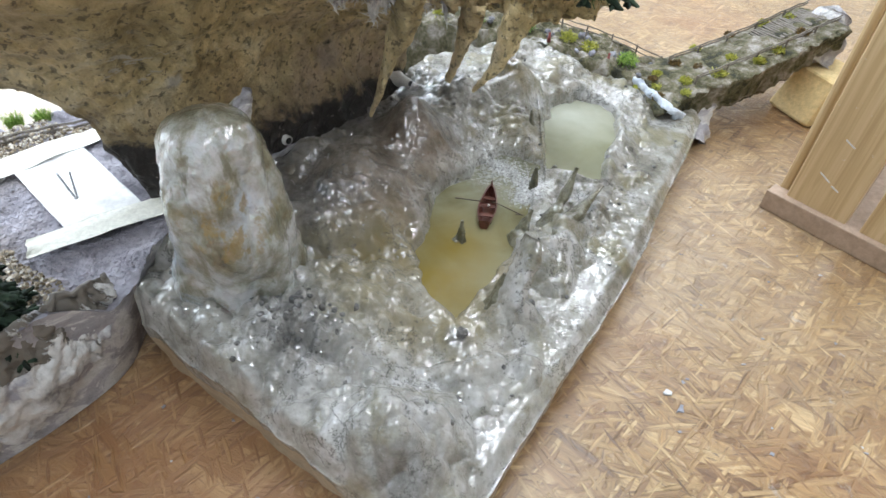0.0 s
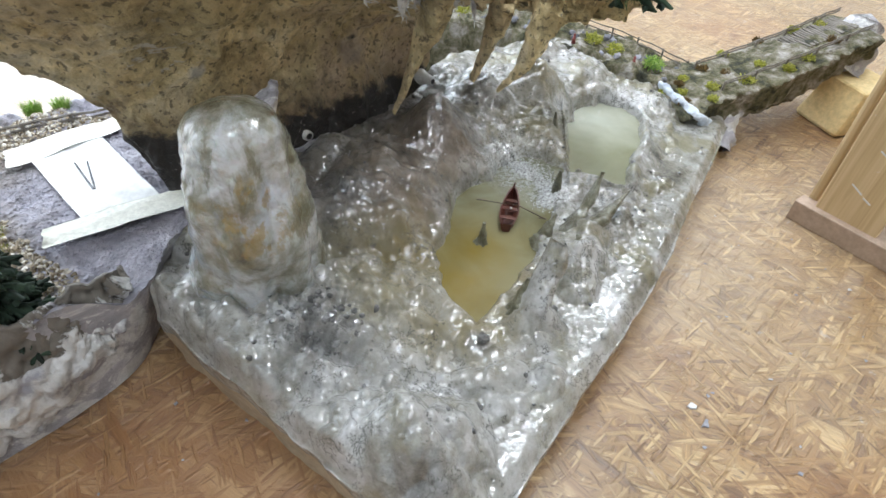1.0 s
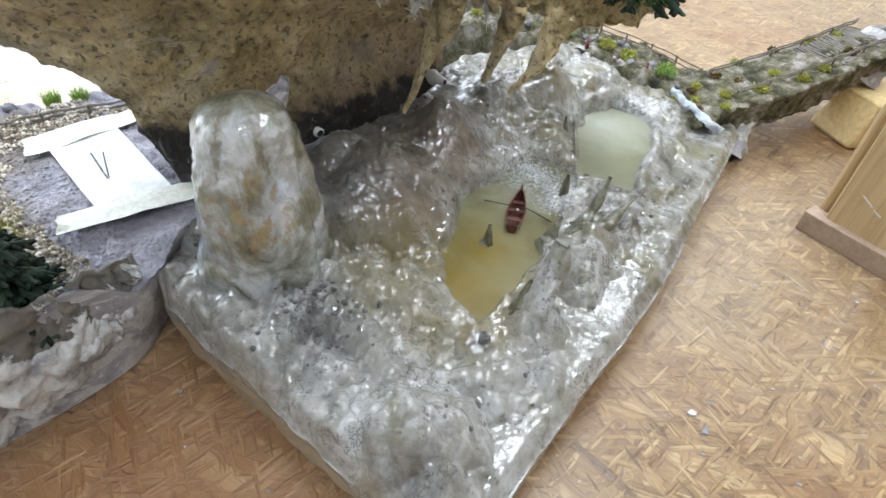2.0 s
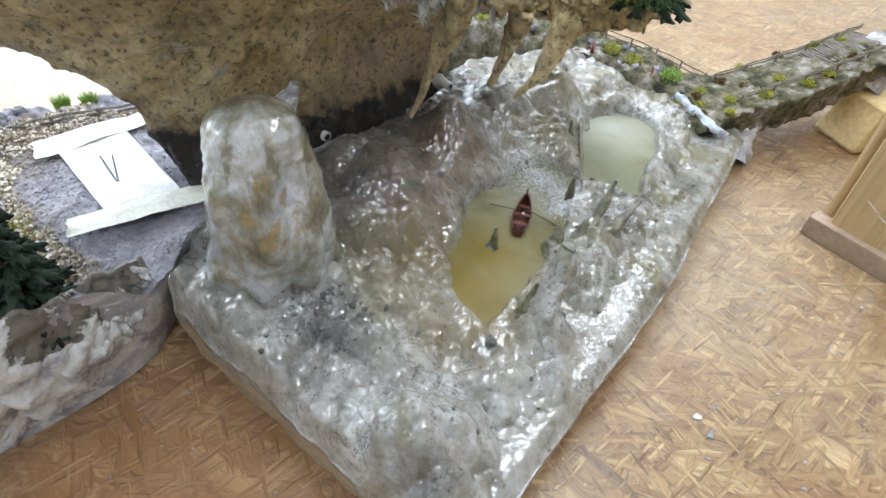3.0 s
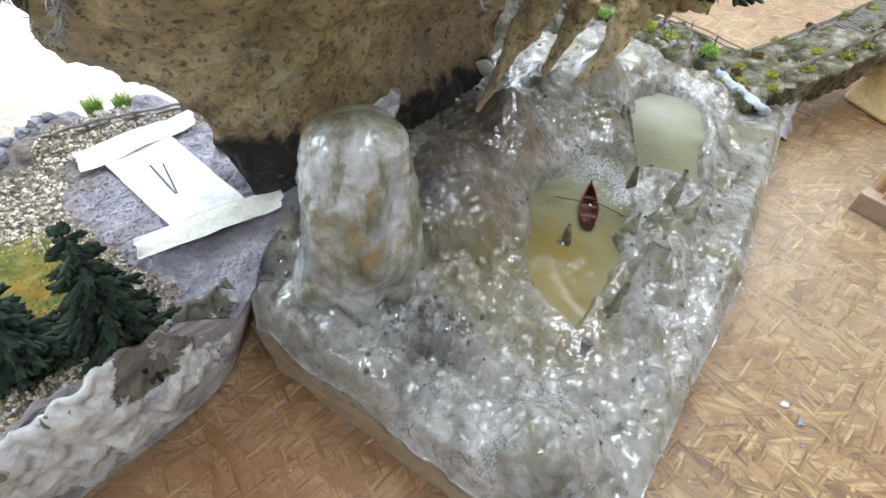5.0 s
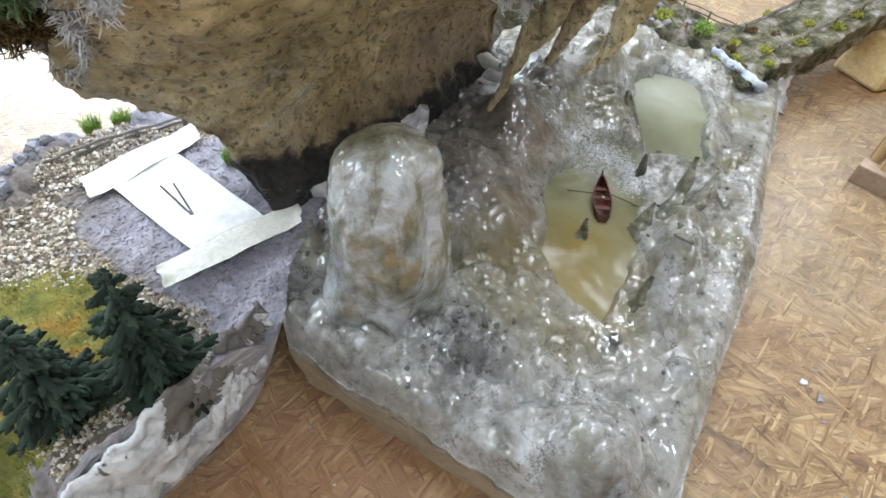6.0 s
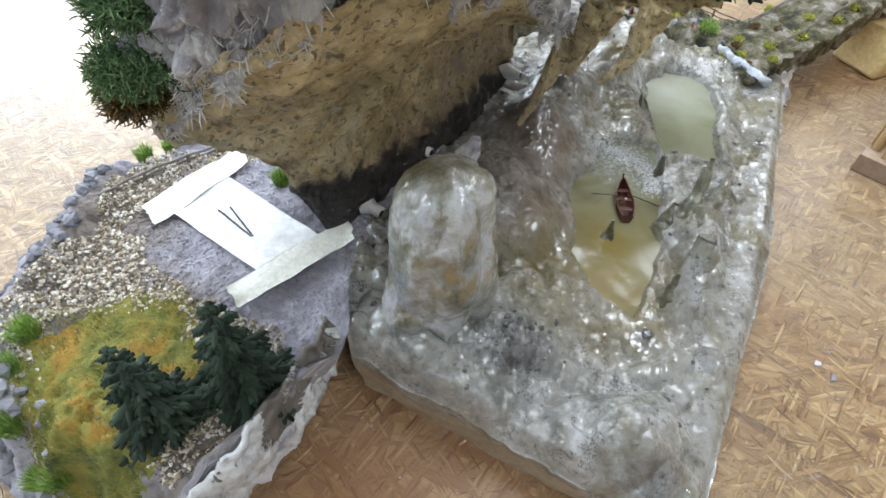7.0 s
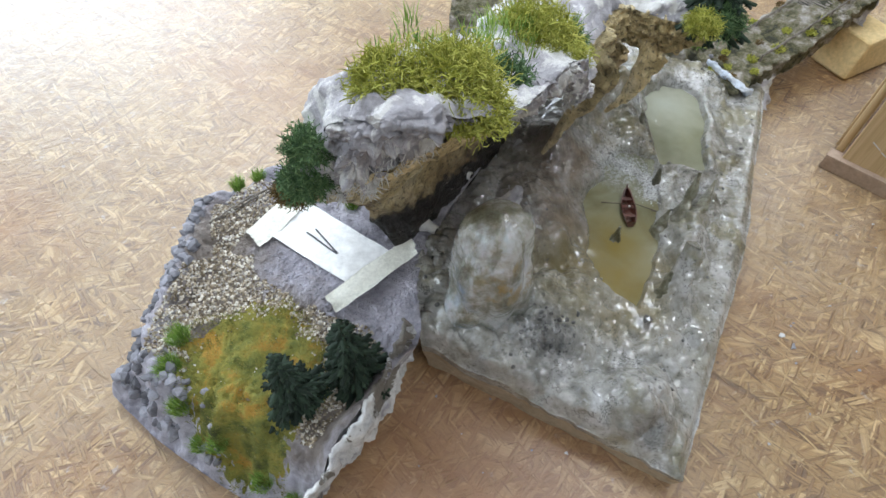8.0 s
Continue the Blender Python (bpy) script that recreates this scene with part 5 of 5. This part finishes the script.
TOPS = [((-0.120, 0.296, 0.330), 0.024, 330, "moss", "bright yellow-green lichen clump on the roof"), ((-0.106, 0.280, 0.324), 0.014, 180, "moss", "yellow-green lichen hanging over the plaster rim"), ((-0.150, 0.296, 0.336), 0.017, 200, "moss", "yellow-green lichen clump on the roof"),
        ((-0.058, 0.385, 0.292), 0.024, 280, "moss", "yellow-green lichen clump on the roof"), ((-0.030, 0.395, 0.268), 0.014, 130, "moss", "small yellow-green lichen clump on the roof"), ((-0.086, 0.318, 0.314), 0.012, 110, "moss_dark", "small dark green lichen on the roof"),
        ((-0.202, 0.290, 0.276), 0.013, 300, "moss_dark", "dark green lichen bush on the roof end"), ((-0.195, 0.292, 0.300), 0.012, 240, "moss_dark", "dark green lichen bush on the roof end"), ((-0.214, 0.304, 0.254), 0.011, 320, "moss_rust", "rusty brown lichen on the roof end"),
        ((0.127, 0.510, 0.203), 0.014, 200, "moss", "yellow-green lichen beside the dark fir"), ((0.150, 0.525, 0.196), 0.020, 260, "moss_dark", "dark green lichen at the roof tip"), ((-0.022, 0.420, 0.262), 0.012, 100, "moss_dark", "small dark green lichen on the roof")]
for i, (at, r, n, mat, label) in enumerate(TOPS):
    thing("lichen_clump", label, "lichen", at, group="lichen clumps", me=lichen(200 + i, r * 1.05, int(n * 2.2), r * 0.62 + 0.002, M[mat]))
heap = Heap()
rng = np.random.default_rng(12)
for k in range(60):
    s = rng.random()
    c = along([(-0.140, 0.310, 0.335), (-0.100, 0.335, 0.316), (-0.075, 0.370, 0.300), (-0.045, 0.420, 0.275)], np.array([s]))[0] + rng.normal(0, 1, 3) * (0.010, 0.014, 0)
    blades(heap, rng, c, 24, 0.006, 0.012, 0.00035, 0.8)
tagged(part("top_grass", heap.mesh("top_grass", M["tuft"], False), roof, "fresh green static grass"), kind="stuff")
t = thing("fir_tree", "blackish green model fir on the roof tip", "tree", (0.148, 0.540, 0.184), group="model firs")
a, b = fir(11, 0.085, 0.036)
part("trunk", a, t)
part("crown", b, t)

# ---- path behind the cave, ramp and its props ----
PATH_LINE = [(0.262, 0.668, 0.050), (0.215, 0.690, 0.062), (0.150, 0.712, 0.074), (0.080, 0.735, 0.080), (0.000, 0.755, 0.082), (-0.080, 0.770, 0.082)]


def bank_mesh(name, line, half, drop, material, seed, nu=160, nv=60, near=None):
    """A lumpy causeway along a line, with sloping sides down to the table."""
    s = np.linspace(0, 1, nu)
    c = along(line, s)
    t = np.gradient(c[:, :2], axis=0)
    t /= np.linalg.norm(t, axis=1)[:, None]
    side = np.column_stack([-t[:, 1], t[:, 0]])
    w = np.linspace(-1, 1, nv)
    p = np.zeros((nu, nv, 3))
    out = np.sign(w) * (np.minimum(np.abs(w), 0.7) / 0.7 * half + np.maximum(np.abs(w) - 0.7, 0) / 0.3 * drop)
    p[..., :2] = c[:, None, :2] + side[:, None] * out[None, :, None]
    fall = step(0.68, 1.0, np.abs(w))
    p[..., 2] = c[:, None, 2] * (1 - fall)[None] + 0.0008 * fall[None]
    q = p.reshape(-1, 3)
    keep = np.repeat((1 - 0.6 * fall)[None], nu, 0).ravel()
    q[:, 2] = np.maximum(q[:, 2] + keep * (0.005 * fbm(q, 0.03, 4, seed) + 0.003 * fbm(q, 0.01, 3, seed + 3, True)), 0.0008)
    return mesh_of(name, q, grid_faces(nu, nv), material)


causeway = thing("path_module", "rocky grey path bank behind the cave floor", "diorama")
part("bank", bank_mesh("bank", PATH_LINE, 0.034, 0.022, M["ramp"], 101), causeway)
fence("path_fence", "thin dark wooden fence along the path", [tuple(np.array(q) + (0.008, 0.022, 0.001)) for q in PATH_LINE[:5]], 0.012, 0.030, 0.0009, (0.4, 0.85))
for at in ((0.142, 0.688, 0.076), (0.206, 0.668, 0.064)):
    bm = bmesh.new()
    bmesh.ops.create_cone(bm, cap_ends=True, segments=10, radius1=0.0024, radius2=0.0012, depth=0.008, matrix=pose(0, 0, 0.004))
    bmesh.ops.create_uvsphere(bm, u_segments=10, v_segments=6, radius=0.0015, matrix=pose(0, 0, 0.0092))
    thing("figurine", "tiny plain red peg figurine beside the path", "figurine", at, group="figurines", me=bm_mesh("figurine", bm, M["red"], True))

rng = np.random.default_rng(33)
for k in range(60):
    q = along(PATH_LINE, np.array([rng.uniform(0, 0.75)]))[0] + rng.normal(0, 1, 3) * (0.010, 0.014, 0)
    st = part("stone", stones[k % 5], causeway)
    sc = rng.uniform(0.002, 0.0055)
    st.location, st.scale, st.rotation_euler = (q[0], q[1], q[2] + sc * 0.3), (sc, sc * 1.1, sc), (0, 0, rng.uniform(0, 6.28))

# ramp: a rising rough slab with sleepers, rails and moss
RAMP = [(0.236, 0.632, 0.046), (0.285, 0.653, 0.057), (0.338, 0.680, 0.066), (0.390, 0.707, 0.076), (0.428, 0.727, 0.085), (0.456, 0.742, 0.090)]
RU, RV = 170, 64
s = np.linspace(0, 1, RU)
c = along(RAMP, s)
t = np.gradient(c[:, :2], axis=0)
t /= np.linalg.norm(t, axis=1)[:, None]
side = np.column_stack([t[:, 1], -t[:, 0]])
th = np.linspace(0, 2 * math.pi, RV, endpoint=False)
sx = np.sign(np.cos(th)) * np.abs(np.cos(th)) ** 0.45
sz = np.sign(np.sin(th)) * np.abs(np.sin(th)) ** 0.45
half = 0.037 - 0.004 * s
deep = 0.016 + 0.010 * np.sin(s * math.pi)
p = np.zeros((RU, RV, 3))
p[..., :2] = c[:, None, :2] + side[:, None] * (half[:, None] * (sx - 0.10 * (sz < 0))[None])[..., None]
p[..., 2] = c[:, None, 2] + np.where(sz > 0, sz * 0.003, 0)[None] + deep[:, None] * np.minimum(sz, 0)[None] * 1.6
q = p.reshape(-1, 3)
d = q - np.repeat(c, RV, 0)
q = q + d / (np.linalg.norm(d, axis=1)[:, None] + 1e-6) * (0.0045 * fbm(q, 0.025, 4, 111) + 0.006 * lumps(q, 0.012, 113) + 0.0020 * fbm(q, 0.009, 3, 112, True))[:, None]
q[:, 2] = np.maximum(q[:, 2], 0.001)
ramp = thing("ramp_module", "mossy grey rock ramp with wooden sleepers", "diorama")
part("ramp_body", mesh_of("ramp_body", q, grid_faces(RU, RV, 0, True) + [tuple(range(RV)), tuple(range((RU - 1) * RV, RU * RV))[::-1]], M["ramp"]), ramp)
plank = box_mesh("sleeper", (0.0024, 0.032, 0.0018), Matrix(), M["wood"], 0.0004)
rng = np.random.default_rng(15)
for k in range(24):
    u = 0.56 + 0.36 * k / 23
    at = along(RAMP, np.array([u]))[0]
    d = along(RAMP, np.array([u + 0.02]))[0] - at
    sl = part("sleeper", plank, ramp)
    sl.location = (at[0] - side[0][0] * 0.008, at[1] - side[0][1] * 0.008, at[2] + 0.0052)
    sl.rotation_euler = (rng.normal(0, 0.03), -math.atan2(d[2], math.hypot(d[0], d[1])), math.atan2(d[1], d[0]) + rng.normal(0, 0.06))
for off in (0.020, -0.027):
    pts = [tuple(np.array(q) + (side[0][0] * off, side[0][1] * off, 0.004)) for q in RAMP[1:]]
    fence("ramp_fence", "thin weathered wooden rail fence on the ramp", pts, 0.008, 0.04, 0.0011, (0.55, 0.9))
for i, (u, off, r) in enumerate(((0.10, -0.010, 0.007), (0.18, 0.012, 0.007), (0.30, 0.020, 0.008), (0.22, -0.022, 0.007), (0.34, -0.034, 0.006), (0.46, 0.026, 0.008), (0.50, -0.036, 0.006), (0.56, 0.022, 0.007), (0.66, -0.030, 0.008), (0.74, 0.012, 0.008), (0.80, -0.020, 0.008), (0.14, 0.030, 0.006), (0.05, 0.018, 0.007), (0.02, -0.004, 0.007), (0.08, 0.004, 0.006), (0.06, -0.022, 0.006), (0.13, -0.016, 0.006), (0.40, 0.004, 0.006), (0.27, -0.002, 0.006))):
    at = along(RAMP, np.array([u]))[0] + np.array((side[0][0] * off, side[0][1] * off, 0.004))
    thing("moss_tuft", "tiny yellow-green moss tuft on the ramp", "moss", tuple(at), group="ramp moss", me=lichen(300 + i, r * (0.55 + 0.35 * ((i * 7) % 5) / 4), 80, r * 0.6, M["moss" if i % 3 else "moss_rust"], "moss_tuft", 0.4, 0.0005))
for i, (x, y, z, r) in enumerate(((0.228, 0.672, 0.064, 0.009), (0.188, 0.690, 0.070, 0.008), (0.118, 0.712, 0.080, 0.008), (0.165, 0.702, 0.075, 0.008), (0.060, 0.725, 0.083, 0.009), (0.020, 0.735, 0.084, 0.009))):
    thing("moss_tuft", "tiny yellow-green moss tuft beside the path", "moss", (x, y, z), group="path moss", me=lichen(330 + i, r, 90, r * 0.8, M["moss" if i % 2 else "tuft"], "moss_tuft", 0.6, 0.0005))
# broken plaster lip where ramp and slab meet
p, f = spike((0.300, 0.618, 0.002), (0.318, 0.640, 0.034), 0.016, 0.010, 121, 0.7, 16, 22, 0.5)
p2, f2 = spike((0.446, 0.728, 0.045), (0.470, 0.752, 0.090), 0.036, 0.022, 131, 0.8, 20, 28, 0.3)
part("end_cap", mesh_of("end_cap", p2, f2, M["plaster"]), ramp, "lavender-grey plaster end")
part("torn_lip", mesh_of("torn_lip", p, f, M["plaster"]), ramp, "torn grey plaster lip")

bm = bmesh.new()
box(bm, (0.090, 0.062, 0.050), pose(0, 0, 0.025), 0.005)
for v in bm.verts:
    if v.co.z > 0.036:
        v.co.x *= 0.62
        v.co.y *= 0.85
block = thing("foam_block", "cream foam wedge propping up the ramp", "block", (0.470, 0.698, 0.0), me=bm_mesh("foam_block", bm, M["foam"]))
block.rotation_euler = (0, 0, radians(22))

# ---- slatted crate ----
crate = thing("slatted_crate", "pine slatted crate standing on a brown base rail", "crate", (0.3385, 0.5075, 0.0))
crate.rotation_euler = (0, 0, math.atan2(-0.745, 0.667))
part("base_rail", box_mesh("base_rail", (0.42, 0.016, 0.020), pose(0.21, 0.008, 0.010), M["mdf"], 0.001), crate, "brown fibreboard base rail")
part("back_rail", box_mesh("back_rail", (0.42, 0.016, 0.020), pose(0.21, 0.172, 0.010), M["mdf"], 0.001), crate)
part("bottom", box_mesh("bottom", (0.40, 0.142, 0.008), pose(0.21, 0.09, 0.008), M["mdf"], 0.001), crate)
part("corner_batten", box_mesh("corner_batten", (0.009, 0.012, 0.34), pose(0.0085, 0.022, 0.182), M["pine"], 0.003), crate, "rounded pine corner batten")
for k, (a, b) in enumerate(((0.015, 0.068), (0.080, 0.134), (0.146, 0.200), (0.212, 0.266), (0.278, 0.332), (0.344, 0.398))):
    part("slat", box_mesh("slat", (b - a, 0.010, 0.34), pose((a + b) / 2, 0.012, 0.188), M["pine"], 0.0015), crate)
for k in range(3):
    part("side_slat", box_mesh("side_slat", (0.010, 0.044, 0.34), pose(0.006, 0.058 + 0.052 * k, 0.180), M["pine"], 0.0015), crate)
for a, z0, l, tilt in ((0.036, 0.052, 0.012, 28), (0.047, 0.046, 0.008, 22), (0.040, 0.088, 0.010, 25)):
    part("paint_mark", box_mesh("paint_mark", (l, 0.0005, 0.0013), pose(a, 0.0068, z0, 0, tilt, 0), M["white"], 0.0002), crate, "white paint smear on the pine")
part("top_rail", box_mesh("top_rail", (0.42, 0.016, 0.024), pose(0.21, 0.012, 0.371), M["pine"], 0.002), crate)

# ---- rowing boat ----
boat = thing("rowing_boat", "red-brown model rowing boat with two oars on resin", "boat", (0.0755, 0.4315, WATER - 0.001))
boat.rotation_euler, boat.scale = (0, 0, radians(-8)), (0.88, 0.88, 0.88)
L, B = 0.052, 0.0175
s = np.linspace(0, 1, 26)
width = B / 2 * np.clip(np.sin(np.clip(s * 0.86 + 0.14, 0, 1) * math.pi) ** 0.65, 0.03, 1) * np.where(s > 0.93, 1 - (s - 0.93) * 9, 1)
sheer = 0.0085 + 0.0065 * np.clip((s - 0.55) / 0.45, 0, 1) ** 2 + 0.0015 * (1 - s) ** 3


def hull(inset):
    w = np.linspace(-1, 1, 15)
    x = np.maximum(width - inset, 0.0002)[:, None] * (np.sign(w) * np.abs(w) ** 0.75)[None]
    y = np.repeat(((s - 0.5) * (L - inset * 2))[:, None], 15, 1)
    zz = (sheer[:, None] - inset * 1.2) * (np.abs(w) ** 2.6)[None] + inset * 1.4
    zz[:, [0, -1]] = sheer[:, None]
    return np.stack([x, y, zz], -1).reshape(-1, 3)


outer, inner_h = hull(0.0), hull(0.0011)
k = len(outer)
f = grid_faces(26, 15) + [tuple(i + k for i in reversed(q)) for q in grid_faces(26, 15)]
f += [(i * 15, i * 15 + k, (i + 1) * 15 + k, (i + 1) * 15) for i in range(25)] + [(i * 15 + 14, (i + 1) * 15 + 14, (i + 1) * 15 + 14 + k, i * 15 + 14 + k) for i in range(25)]
f += [tuple(range(15)), tuple(range(25 * 15, 26 * 15))[::-1]]
part("hull", mesh_of("hull", np.vstack([outer, inner_h]), f, M["boat"], False), boat)
for y, w in ((-0.013, 0.0125), (0.0, 0.0155), (0.012, 0.0125)):
    part("bench", box_mesh("bench", (w, 0.0042, 0.0009), pose(0, y, 0.0066), M["boat"], 0.0002), boat)
for k in range(4):
    y = -0.018 + 0.011 * k
    part("frame_rib", box_mesh("frame_rib", (0.012, 0.0008, 0.0009), pose(0, y, 0.0024), M["oar"]), boat)
part("stem_post", box_mesh("stem_post", (0.0014, 0.0018, 0.008), pose(0, 0.0255, 0.0135), M["boat"], 0.0003), boat)
for sx, e in ((-1, (-0.030, 0.004, 0.0085)), (1, (0.032, -0.004, 0.0050))):
    v, f = tube([(sx * 0.002, 0.001, 0.0112), (sx * 0.0085, 0.0012, 0.0105), e], [0.0005, 0.0005, 0.0005], 6)
    oar = part("oar", mesh_of("oar", v, f, M["oar"]), boat, "dark wooden oar")
    part("oar_blade", box_mesh("oar_blade", (0.0075, 0.0016, 0.0006), pose(e[0] - sx * 0.002, e[1], e[2]), M["oar"], 0.0002), oar)
v, f = rough_stone(np.random.default_rng(2), 0.0017, 0.8)
part("light_bundle", mesh_of("light_bundle", v + (0.0008, -0.001, 0.0088), f, M["white"], True), boat, "small pale bundle on the bench")

# ---- scraps on the table ----
rng = np.random.default_rng(23)


def scrap(x, y, size, label):
    n = 7
    a = np.sort(rng.uniform(0, 6.28, n))
    r = size * rng.uniform(0.55, 1.1, n)
    lo_v = np.column_stack([r * np.cos(a), r * np.sin(a) * 0.8, np.zeros(n)])
    v = np.vstack([lo_v, lo_v * 0.9 + (0, 0, size * 0.22)])
    v[n:, 2] += rng.uniform(-0.1, 0.15, n) * size
    f = [tuple(range(n))[::-1], tuple(range(n, 2 * n))] + [(i, (i + 1) % n, n + (i + 1) % n, n + i) for i in range(n)]
    thing("plaster_chip", label, "chip", (x, y, 0.0004), group="plaster chips", me=mesh_of("plaster_chip", v, f, M["chip"], False))


scrap(0.208, 0.281, 0.0055, "bluish grey plaster chip on the board")
scrap(0.203, 0.294, 0.0038, "bluish grey plaster chip on the board")
for k in range(46):
    x, y = rng.uniform(0.12, 0.42), rng.uniform(0.16, 0.60)
    if (x - 0.052) * -0.872 + (y - 0.162) * 0.49 > -0.012:
        continue
    scrap(x, y, rng.uniform(0.0008, 0.0022), "small grey plaster crumb on the board")
for x, y in ((-0.09, 0.255), (-0.12, 0.225), (-0.06, 0.205), (-0.14, 0.262), (-0.03, 0.20), (-0.16, 0.20), (-0.105, 0.19)):
    scrap(x, y, rng.uniform(0.001, 0.0025), "small grey plaster crumb on the board")
